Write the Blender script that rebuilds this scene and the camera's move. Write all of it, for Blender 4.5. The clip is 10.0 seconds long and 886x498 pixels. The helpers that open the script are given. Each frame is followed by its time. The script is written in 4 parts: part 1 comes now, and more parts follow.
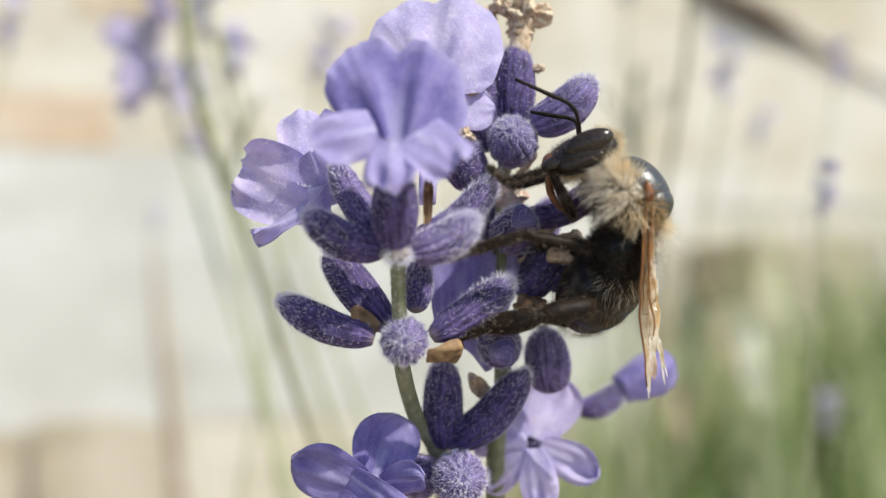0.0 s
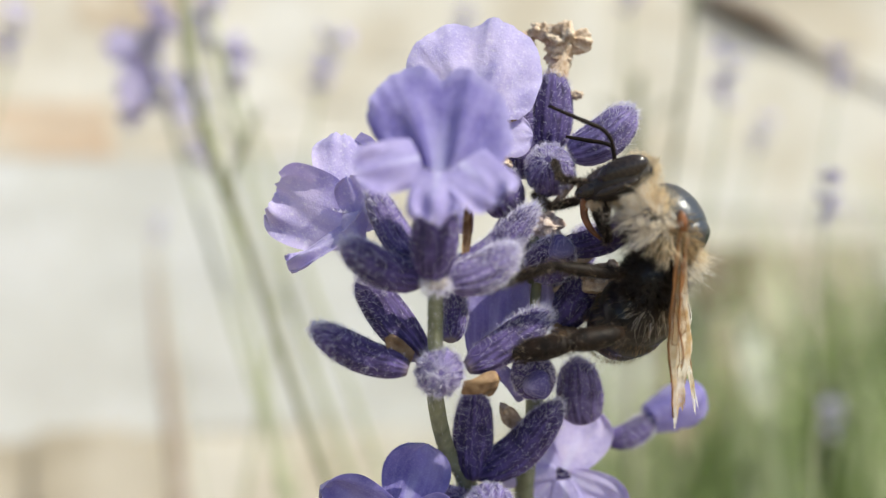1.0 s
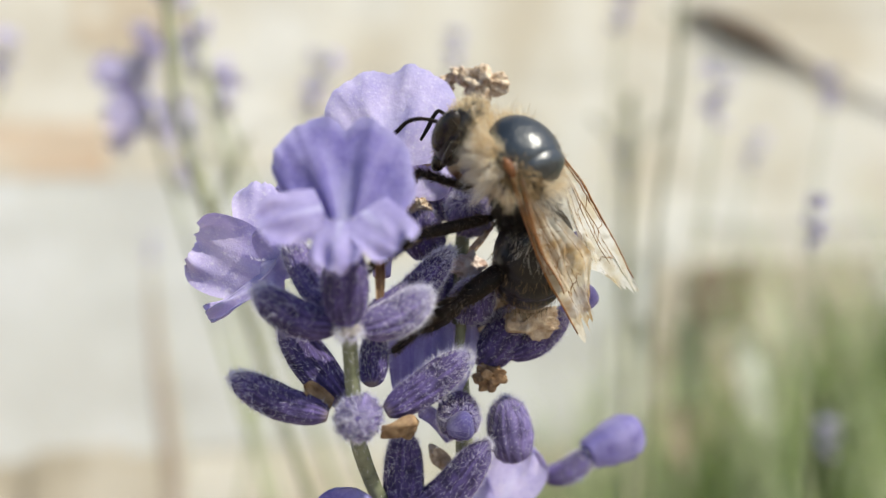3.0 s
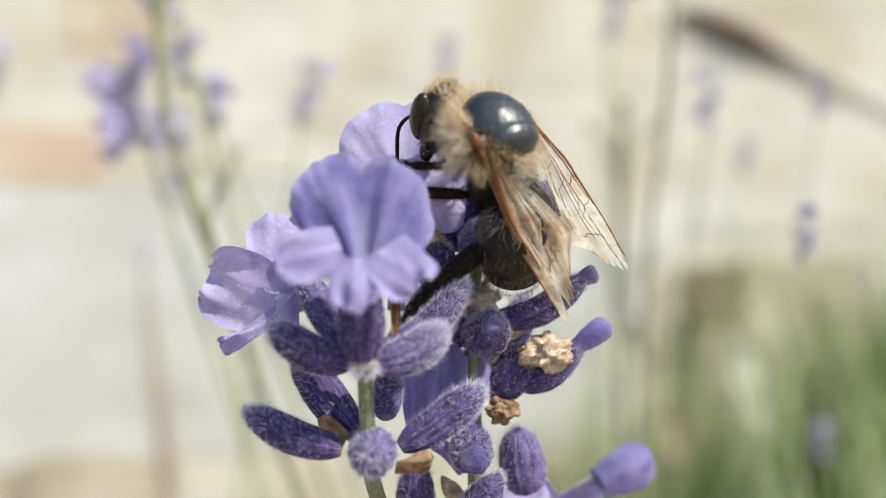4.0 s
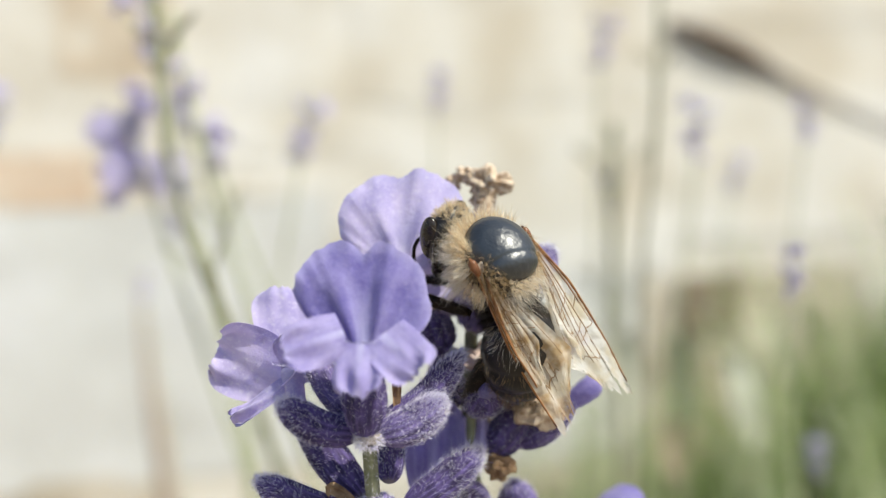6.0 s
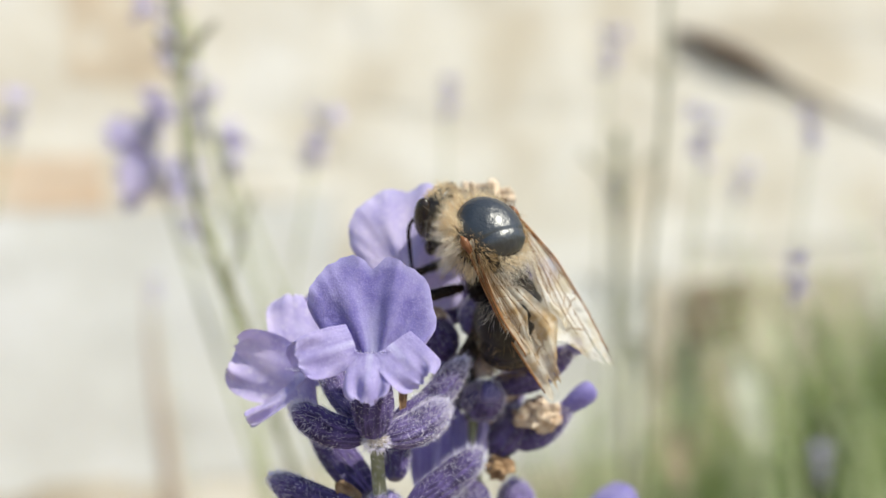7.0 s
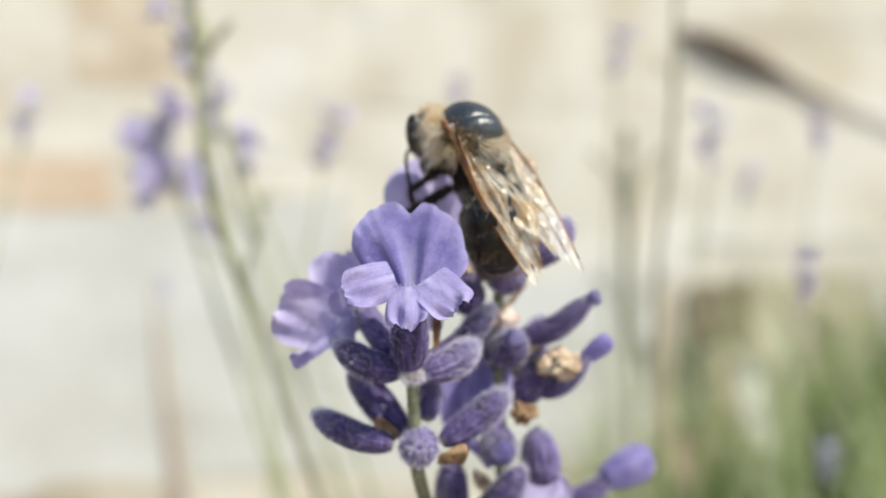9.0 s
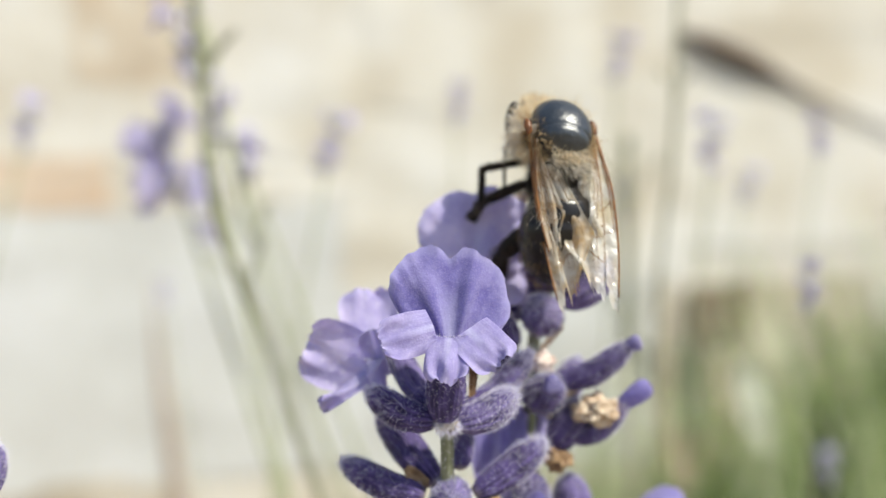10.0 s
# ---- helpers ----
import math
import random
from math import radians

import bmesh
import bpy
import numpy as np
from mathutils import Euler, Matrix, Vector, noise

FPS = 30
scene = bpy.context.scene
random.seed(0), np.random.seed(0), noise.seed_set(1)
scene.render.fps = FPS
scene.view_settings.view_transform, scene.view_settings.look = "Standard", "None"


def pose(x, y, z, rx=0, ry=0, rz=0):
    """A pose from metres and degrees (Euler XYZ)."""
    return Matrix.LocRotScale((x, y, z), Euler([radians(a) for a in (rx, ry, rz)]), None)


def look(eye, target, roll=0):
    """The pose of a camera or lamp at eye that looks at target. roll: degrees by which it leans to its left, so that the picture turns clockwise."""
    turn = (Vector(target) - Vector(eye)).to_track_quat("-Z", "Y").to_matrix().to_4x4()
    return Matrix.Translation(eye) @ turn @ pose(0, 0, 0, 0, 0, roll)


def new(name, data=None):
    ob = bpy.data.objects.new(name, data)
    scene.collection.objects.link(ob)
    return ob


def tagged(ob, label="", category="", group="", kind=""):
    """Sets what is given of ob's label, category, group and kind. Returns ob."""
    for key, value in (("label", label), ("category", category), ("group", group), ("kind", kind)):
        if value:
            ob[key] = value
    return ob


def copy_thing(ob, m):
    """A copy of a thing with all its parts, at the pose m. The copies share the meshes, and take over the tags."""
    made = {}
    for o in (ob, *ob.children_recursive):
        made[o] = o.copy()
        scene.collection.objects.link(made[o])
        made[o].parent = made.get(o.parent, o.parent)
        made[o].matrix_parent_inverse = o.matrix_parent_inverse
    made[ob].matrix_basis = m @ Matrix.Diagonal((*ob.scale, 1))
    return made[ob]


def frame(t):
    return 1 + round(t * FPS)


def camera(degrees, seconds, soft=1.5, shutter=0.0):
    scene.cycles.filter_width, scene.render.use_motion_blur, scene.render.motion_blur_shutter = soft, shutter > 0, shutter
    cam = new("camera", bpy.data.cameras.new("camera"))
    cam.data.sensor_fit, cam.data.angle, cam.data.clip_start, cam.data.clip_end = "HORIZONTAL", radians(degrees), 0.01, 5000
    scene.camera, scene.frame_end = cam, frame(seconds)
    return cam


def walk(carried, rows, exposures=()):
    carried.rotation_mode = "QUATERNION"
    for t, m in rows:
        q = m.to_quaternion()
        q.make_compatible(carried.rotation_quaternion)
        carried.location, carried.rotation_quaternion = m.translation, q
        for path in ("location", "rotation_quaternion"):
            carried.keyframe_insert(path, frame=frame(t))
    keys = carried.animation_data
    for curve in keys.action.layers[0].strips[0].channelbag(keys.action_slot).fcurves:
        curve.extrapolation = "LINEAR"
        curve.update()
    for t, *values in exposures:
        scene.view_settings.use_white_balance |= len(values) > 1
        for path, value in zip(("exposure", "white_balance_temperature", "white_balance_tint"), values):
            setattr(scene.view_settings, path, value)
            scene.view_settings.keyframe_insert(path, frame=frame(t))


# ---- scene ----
# All small things are laid out in millimetres from the first eye: x right, y ahead, z up.
EYE, TILT = 0.45, -6.0
REST = pose(0, 0, EYE, TILT, 0, 0)
MM = 0.001
cam = camera(54.0, 10.0, soft=1.2)
cam.data.dof.use_dof = True
cam.data.dof.focus_distance = 0.0543
cam.data.dof.aperture_fstop = 16.5
cam.data.dof.aperture_blades = 0
ROWS = [
    (0, 0, 0, 0, -0, -0, -0),
    (0.5, 0.18, 0.18, 0.18, 0.13, 0.3, 0.36),
    (1, -0.28, 0.23, 0.7, 0.04, 0.46, 0.3),
    (1.5, 0.07, 1, 0.99, 0.17, 0.75, 0.55),
    (2, 0.89, 1.24, 1.99, 0.16, 1.19, 0.49),
    (2.5, 1.19, 0.93, 2.22, 0.05, 1.4, 0.55),
    (4, 2.11, 0.5, 4.05, -0.34, 1.54, 1.04),
    (4.5, 1.98, -0.24, 5.38, -0.44, 1.68, 1.47),
    (5, 2.02, -1.12, 6.67, -0.5, 1.97, 1.86),
    (5.5, 2.45, -1.73, 7.46, -0.51, 2.25, 2.04),
    (6, 1.56, -3.55, 8.87, -0.69, 2.39, 2.3),
    (7.5, -0.02, -8.06, 8.6, -0.24, 2.8, 1.68),
    (8, -0.59, -8.6, 8.26, -0.28, 2.66, 1.6),
    (8.5, -0.55, -9.21, 8.17, -0.29, 2.66, 1.84),
    (9, -1.07, -8.62, 8.31, -0.12, 2.72, 1.83),
    (9.5, -0.88, -8.43, 8.71, 0.03, 2.93, 1.88),
    (10, -1.89, -8.82, 9.62, -0.24, 2.77, 1.79),
]
walk(cam, [(t, REST @ pose(x * MM, y * MM, z * MM, 90 + pitch, roll, yaw)) for t, x, y, z, yaw, pitch, roll in ROWS],
     exposures=[(0.0, -0.10), (2.5, -0.18), (5.0, -0.13), (7.5, -0.10), (10.0, -0.11)])

# small sway of the sprigs in the wind: millimetres and degrees
SWAY = [
    (0, 0, -0, -0, 0, -0),
    (0.5, 0.92, -0.09, -0.44, -0.17, 0.54),
    (1, 1.62, -0.69, -0.67, -0.06, 1.36),
    (1.5, 1.47, -0.09, -0.91, -0.61, 1.2),
    (2, 0.06, 0.38, -0.99, -0.54, -0.06),
    (2.5, -1.17, 0.28, -0.53, -0.73, -0.18),
    (4, 0.31, -0.13, -1.07, -0.97, 0.78),
    (4.5, -0.5, 0.17, -0.87, -1.46, 0.67),
    (5, -1.49, 0.56, -0.72, -1.43, 0.32),
    (5.5, -1.14, 0.84, -0.33, -0.74, 0.14),
    (6, -0.15, -0.67, 0.16, 0.65, 0.65),
    (7.5, -1.37, 0.09, -0.39, 1.99, 0.82),
    (8, -2.01, 0.62, 1.1, -0.84, 0.66),
    (8.5, -1.83, 0.62, 2.2, -2.38, 0.41),
    (9, -0.76, 1.95, 2.52, -2.08, 0.56),
    (9.5, 0.27, 1.65, 1.97, -1.64, 1.25),
    (10, 0.61, -0.48, 0.75, -0.93, 1.92),
]
PIVOT = Vector((0, 56.35, -11.5)) * MM


def sway(x, y, z, rx, ry):
    turn = Matrix.Rotation(radians(ry), 4, "Y") @ Matrix.Rotation(radians(rx), 4, "X")
    return Matrix.Translation(PIVOT + Vector((x, y, z)) * MM) @ turn @ Matrix.Translation(-PIVOT)


# ---- light ----
SUN_DIR = Vector((0.57, -0.32, 0.76)).normalized()
world = bpy.data.worlds.new("sky")
scene.world = world
world.use_nodes = True
sky = world.node_tree.nodes.new("ShaderNodeTexSky")
sky.sky_type, sky.sun_disc = "NISHITA", False
sky.sun_elevation, sky.sun_rotation = math.asin(SUN_DIR.z), math.atan2(SUN_DIR.x, SUN_DIR.y)
background = world.node_tree.nodes["Background"]
world.node_tree.links.new(sky.outputs[0], background.inputs[0])
background.inputs[1].default_value = 0.15
sun = new("sun", bpy.data.lights.new("sun", "SUN"))
sun.data.energy, sun.data.angle, sun.data.color = 5.0, radians(0.55), (1.0, 0.975, 0.845)
sun.matrix_world = look(SUN_DIR * 4, (0, 0, 0))


# ---- materials ----
class Nodes:
    """A node material and short ways to wire it."""

    def __init__(self, name, rough=0.6, **given):
        self.mat = bpy.data.materials.new(name)
        self.mat.use_nodes = True
        self.tree = self.mat.node_tree
        self.shader = self.tree.nodes["Principled BSDF"]
        self.out = self.tree.nodes["Material Output"]
        self.shader.inputs["Roughness"].default_value = rough
        for key, value in given.items():
            self.shader.inputs[key.replace("_", " ")].default_value = value

    def add(self, kind, **settings):
        node = self.tree.nodes.new(kind)
        for key, value in settings.items():
            node.inputs[key.replace("_", " ")].default_value = value
        return node

    def link(self, a, b):
        self.tree.links.new(a, b)

    def noise(self, scale, detail=4.0, where="Object"):
        coords = self.add("ShaderNodeTexCoord")
        n = self.add("ShaderNodeTexNoise", Scale=scale, Detail=detail)
        self.link(coords.outputs[where], n.inputs["Vector"])
        return n.outputs["Fac"]

    def ramp(self, fac, *stops):
        r = self.add("ShaderNodeValToRGB")
        while len(r.color_ramp.elements) < len(stops):
            r.color_ramp.elements.new(0.5)
        for e, (p, c) in zip(r.color_ramp.elements, stops):
            e.position, e.color = p, (*c, 1)
        self.link(fac, r.inputs[0])
        return r.outputs[0]

    def mix(self, fac, a, b, blend="MIX"):
        m = self.tree.nodes.new("ShaderNodeMix")
        m.data_type, m.blend_type = "RGBA", blend
        for value, slot in ((fac, 0), (a, 6), (b, 7)):
            if isinstance(value, bpy.types.NodeSocket):
                self.link(value, m.inputs[slot])
            else:
                m.inputs[slot].default_value = value if slot == 0 else (*value, 1)
        return m.outputs[2]

    def colour(self, socket):
        self.link(socket, self.shader.inputs["Base Color"])
        return self

    def bump(self, fac, strength, distance):
        b = self.add("ShaderNodeBump", Strength=strength, Distance=distance)
        self.link(fac, b.inputs["Height"])
        self.link(b.outputs[0], self.shader.inputs["Normal"])
        return self

    def thin(self, colour, share):
        """Lets light through a thin sheet, mixed with the surface shader."""
        t = self.add("ShaderNodeBsdfTranslucent")
        if isinstance(colour, bpy.types.NodeSocket):
            self.link(colour, t.inputs[0])
        else:
            t.inputs[0].default_value = (*colour, 1)
        m = self.add("ShaderNodeMixShader", Fac=share)
        self.link(self.shader.outputs[0], m.inputs[1])
        self.link(t.outputs[0], m.inputs[2])
        self.link(m.outputs[0], self.out.inputs[0])
        return self

    def uv(self, axis):
        coords = self.add("ShaderNodeTexCoord")
        s = self.add("ShaderNodeSeparateXYZ")
        self.link(coords.outputs["UV"], s.inputs[0])
        return s.outputs[axis]


def petal_material(name, deep, pale, sparkle=0.25):
    n = Nodes(name, 0.75, Sheen_Weight=0.25)
    blotch = n.ramp(n.noise(700, 6), (0.3, deep), (0.75, pale))
    veins = n.add("ShaderNodeTexWave", Scale=2.6, Distortion=3.5, Detail=2.0)
    veins.inputs["Detail Scale"].default_value = 1.5
    coords = n.add("ShaderNodeTexCoord")
    n.link(coords.outputs["UV"], veins.inputs["Vector"])
    vein = n.ramp(veins.outputs["Fac"], (0.62, (0, 0, 0)), (0.98, (1, 1, 1)))
    near = n.ramp(n.uv(1), (0.0, (0.22, 0.22, 0.22)), (0.62, (0.06, 0.06, 0.06)), (1.0, (0.03, 0.03, 0.03)))
    c = n.mix(n.mix(1.0, vein, near, "MULTIPLY"), blotch, (0.80, 0.78, 1.0))
    rim = n.ramp(n.uv(1), (0.86, (0, 0, 0)), (1.0, (0.5, 0.5, 0.5)))
    c = n.mix(rim, c, (0.72, 0.68, 0.95))
    # pale grains and flecks paint the petals' glistening into the colour
    grain = n.noise(8000, 5)
    c = n.mix(n.ramp(grain, (0.48, (0, 0, 0)), (0.72, (0.5 * sparkle + 0.05,) * 3)), c, (0.87, 0.82, 0.98))
    cloud = n.noise(380, 3)
    c = n.mix(n.ramp(cloud, (0.42, (0, 0, 0)), (0.68, (sparkle, sparkle, sparkle))), c, (0.86, 0.78, 0.97))
    glint = n.noise(4300, 2)
    c = n.mix(n.ramp(glint, (0.56, (0, 0, 0)), (0.74, (1.6 * max(0.0, sparkle - 0.22),) * 3)), c, (0.93, 0.90, 1.0))
    middle = n.ramp(n.uv(0), (0.38, (0, 0, 0)), (0.5, (1, 1, 1)), (0.62, (0, 0, 0)))
    fade = n.ramp(n.uv(1), (0.0, (0.85, 0.85, 0.85)), (0.7, (0, 0, 0)))
    c = n.mix(n.mix(1.0, middle, fade, "MULTIPLY"), c, (0.80, 0.78, 0.97))
    wrinkle = n.mix(0.75, grain, n.noise(1900, 5))
    n.colour(c).bump(wrinkle, 0.8, 0.00015)
    return n.thin(c, 0.48).mat


def calyx_material(name, dark, mid):
    n = Nodes(name, 0.8, Sheen_Weight=0.15, Sheen_Roughness=0.4)
    n.shader.inputs["Sheen Tint"].default_value = (0.55, 0.45, 0.9, 1)
    c = n.ramp(n.noise(1400, 6), (0.32, dark), (0.72, mid))
    along = n.uv(0)
    c = n.mix(n.ramp(along, (0.0, (0.85, 0.85, 0.85)), (0.18, (0, 0, 0))), c, (0.40, 0.34, 0.24))
    rib = n.add("ShaderNodeMath")
    rib.operation = "MULTIPLY"
    rib.inputs[1].default_value = 2 * math.pi * 13
    n.link(n.uv(1), rib.inputs[0])
    ridge = n.add("ShaderNodeMath")
    ridge.operation = "COSINE"
    n.link(rib.outputs[0], ridge.inputs[0])
    groove = n.ramp(ridge.outputs[0], (0.0, (0.78, 0.74, 0.78)), (0.6, (1, 1, 1)))
    c = n.mix(1.0, c, groove, "MULTIPLY")
    coords = n.add("ShaderNodeTexCoord")
    stretch = n.add("ShaderNodeMapping")
    stretch.inputs["Scale"].default_value = (2.5, 26, 1)
    n.link(coords.outputs["UV"], stretch.inputs[0])
    streak = n.add("ShaderNodeTexNoise", Scale=1.0, Detail=5.0)
    n.link(stretch.outputs[0], streak.inputs["Vector"])
    c = n.mix(n.ramp(streak.outputs["Fac"], (0.45, (0, 0, 0)), (0.72, (0.5, 0.5, 0.5))), c, tuple(min(1.0, 2.2 * v) for v in mid))
    n.colour(c).bump(n.noise(7000, 3), 0.7, 0.00008)
    return n.mat


def plain(name, a, b, scale, rough=0.7, bump=0.4, depth=0.0001, **given):
    n = Nodes(name, rough, **given)
    f = n.noise(scale, 5)
    n.colour(n.ramp(f, (0.3, a), (0.7, b))).bump(n.noise(scale * 4, 4), bump, depth)
    return n.mat


def hair_material(name, a, b, share=0.35, *between):
    n = Nodes(name, 0.55)
    g = n.add("ShaderNodeNewGeometry")
    c = n.ramp(g.outputs["Random Per Island"], (0.0, a), *between, (1.0, b))
    return n.colour(c).thin(c, share).mat


PETAL = petal_material("lavender_petal", (0.215, 0.18, 0.52), (0.38, 0.33, 0.70))
# lower lobes: sun on their upper faces put in as paler colour
PETAL_LIT = petal_material("lit_lower_lobe", (0.41, 0.35, 0.67), (0.63, 0.56, 0.86), 0.35)
PETAL_DARK = petal_material("furled_petal", (0.10, 0.085, 0.30), (0.24, 0.20, 0.50))
# paler copy for flowers in stronger sun, the light put in the colour
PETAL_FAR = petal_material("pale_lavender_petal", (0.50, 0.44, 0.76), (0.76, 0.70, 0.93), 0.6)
# background sprigs: glare and haze put in as paler petal colour
PETAL_HAZE = petal_material("hazed_petal", (0.66, 0.62, 0.84), (0.84, 0.81, 0.95), 0.5)
CALYX = calyx_material("dark_calyx", (0.026, 0.017, 0.060), (0.115, 0.082, 0.235))
CALYX_LIGHT = calyx_material("violet_calyx", (0.055, 0.04, 0.12), (0.22, 0.175, 0.38))
# background calyxes: colour lightened for the same bright haze
CALYX_HAZE = calyx_material("hazed_calyx", (0.46, 0.43, 0.58), (0.66, 0.62, 0.78))
FUZZ = hair_material("calyx_fuzz", (0.52, 0.48, 0.76), (1.0, 0.99, 0.98), 0.2, (0.3, (0.84, 0.80, 0.95)))
FUZZ_DARK = hair_material("violet_pile", (0.05, 0.036, 0.12), (0.50, 0.45, 0.78), 0.2, (0.6, (0.20, 0.165, 0.40)))
STEM = plain("stem_green", (0.13, 0.14, 0.075), (0.30, 0.31, 0.19), 900)
STEM_GREY = plain("stem_grey_green", (0.17, 0.175, 0.095), (0.34, 0.34, 0.21), 300)
STEM_PALE = plain("stem_pale", (0.30, 0.33, 0.17), (0.46, 0.47, 0.30), 300)
STRAW = plain("straw_yellow_bract", (0.36, 0.29, 0.10), (0.62, 0.53, 0.26), 1500)
BRACT = plain("dry_bract", (0.16, 0.085, 0.04), (0.46, 0.30, 0.16), 1500)
HUSK = plain("dried_husk", (0.42, 0.26, 0.15), (0.90, 0.76, 0.58), 1900, 0.8, 0.7, 0.0002)
HUSK_PINK = plain("pinkish_husk", (0.62, 0.44, 0.36), (0.90, 0.78, 0.70), 1500, 0.8, 0.7, 0.0002)
WOOL = plain("woolly_node", (0.38, 0.32, 0.24), (0.70, 0.64, 0.55), 2500, 0.9, 0.8)
CUTICLE = plain("black_cuticle", (0.010, 0.008, 0.007), (0.030, 0.023, 0.018), 1800, 0.32, 0.4, 0.00006)
ABDOMEN_MAT = plain("brown_black_abdomen", (0.004, 0.003, 0.0028), (0.014, 0.009, 0.006), 900, 0.30, 0.4, 0.00005, Specular_IOR_Level=0.45)
SHIELD = plain("blue_black_shield", (0.010, 0.013, 0.017), (0.036, 0.044, 0.054), 350, 0.37, 0.9, 0.00012, Specular_IOR_Level=1.0)
EYE_MAT = plain("compound_eye", (0.014, 0.010, 0.008), (0.042, 0.030, 0.022), 6000, 0.20, 0.15, 0.00002)
LEG = plain("leg_cuticle", (0.006, 0.005, 0.004), (0.026, 0.015, 0.009), 1500, 0.55, Specular_IOR_Level=0.18)
RUST = plain("rust_tegula", (0.08, 0.028, 0.010), (0.34, 0.13, 0.04), 1500, 0.35)
VEIN = plain("wing_vein", (0.18, 0.075, 0.025), (0.40, 0.18, 0.06), 1500, 0.4)
VEIN_FINE = plain("fine_wing_vein", (0.20, 0.115, 0.05), (0.40, 0.25, 0.12), 1500, 0.4)
FUR_TAN = hair_material("tan_fur", (0.76, 0.58, 0.34), (1.0, 0.92, 0.73), 0.5)
FUR_PALE = hair_material("pale_fur", (0.82, 0.72, 0.55), (1.0, 0.97, 0.91), 0.55)
FUR_BROWN = hair_material("brown_fur", (0.08, 0.05, 0.025), (0.50, 0.35, 0.19), 0.2)
LEG_FUR = hair_material("leg_bristles", (0.02, 0.014, 0.010), (0.42, 0.32, 0.22), 0.2, (0.7, (0.07, 0.05, 0.035)))
FUR_SIDE = hair_material("brown_tan_fur", (0.14, 0.08, 0.035), (0.90, 0.72, 0.45), 0.35, (0.5, (0.50, 0.34, 0.16)))
FUR_DARK = hair_material("dark_fur", (0.008, 0.006, 0.005), (0.045, 0.028, 0.018), 0.05)


def wing_material(name, deep, pale, clear_tint, clear_share):
    n = Nodes(name, 0.14, Specular_IOR_Level=1.0)
    c = n.ramp(n.noise(700, 4), (0.34, deep), (0.58, pale))
    n.colour(c).bump(n.noise(1300, 3), 1.0, 0.0003)
    clear = n.add("ShaderNodeBsdfTransparent")
    clear.inputs[0].default_value = (*clear_tint, 1)
    thin = n.add("ShaderNodeBsdfTranslucent")
    n.link(c, thin.inputs[0])
    a = n.add("ShaderNodeMixShader", Fac=0.45)
    n.link(n.shader.outputs[0], a.inputs[1])
    n.link(thin.outputs[0], a.inputs[2])
    b = n.add("ShaderNodeMixShader", Fac=clear_share)
    n.link(a.outputs[0], b.inputs[1])
    n.link(clear.outputs[0], b.inputs[2])
    n.link(b.outputs[0], n.out.inputs[0])
    return n.mat


WING_AMBER = wing_material("amber_wing", (0.70, 0.49, 0.26), (0.98, 0.92, 0.80), (1.0, 0.82, 0.54), 0.27)
WING_CLEAR = wing_material("clear_wing", (0.86, 0.74, 0.52), (0.99, 0.96, 0.90), (1.0, 0.96, 0.88), 0.30)


def stone_material(name, a, b, c):
    n = Nodes(name, 0.85)
    big = n.ramp(n.noise(7, 4), (0.36, a), (0.5, b), (0.64, c))
    n.colour(n.mix(n.ramp(n.noise(120, 5), (0.4, (0, 0, 0)), (0.8, (0.3, 0.3, 0.3))), big, (0.5, 0.45, 0.37)))
    n.bump(n.noise(60, 6), 0.5, 0.002)
    return n.mat


CREAM = stone_material("cream_limestone", (0.65, 0.575, 0.455), (0.75, 0.70, 0.605), (0.82, 0.79, 0.73))
GREY = stone_material("grey_limestone", (0.617, 0.605, 0.568), (0.692, 0.688, 0.654), (0.738, 0.735, 0.720))
PEACH = stone_material("peach_brick", (0.66, 0.47, 0.32), (0.71, 0.56, 0.42), (0.74, 0.65, 0.53))
BROWN = stone_material("brown_stone", (0.39, 0.33, 0.235), (0.53, 0.46, 0.35), (0.64, 0.575, 0.47))
TAN = stone_material("tan_stone", (0.58, 0.46, 0.33), (0.67, 0.57, 0.44), (0.73, 0.66, 0.55))
UMBER = stone_material("umber_stone", (0.14, 0.10, 0.06), (0.20, 0.15, 0.09), (0.28, 0.22, 0.14))
# added pieces: pale for sunlit wall in gaps, dark for shade between leaves
WALL_GAP = plain("wall_gap", (0.58, 0.57, 0.45), (0.82, 0.81, 0.70), 40, 0.7, 0.4, 0.001)
TAN_PIECE = plain("tan_piece", (0.34, 0.26, 0.17), (0.52, 0.42, 0.30), 40, 0.7, 0.4, 0.001)
SHADE_GAP = plain("shade_gap", (0.10, 0.12, 0.07), (0.20, 0.23, 0.14), 40, 0.7, 0.4, 0.001)
MORTAR = stone_material("sandy_mortar", (0.635, 0.577, 0.483), (0.692, 0.641, 0.549), (0.728, 0.688, 0.616))
SOIL = plain("dry_soil", (0.22, 0.17, 0.12), (0.38, 0.32, 0.24), 38, 0.95, 0.8, 0.004)
DRY = plain("dry_brown_stem", (0.32, 0.24, 0.18), (0.52, 0.43, 0.35), 50, 0.9, 0.6, 0.002)
BARK = plain("dark_bark", (0.045, 0.020, 0.011), (0.10, 0.052, 0.028), 60, 0.9, 0.6, 0.002)


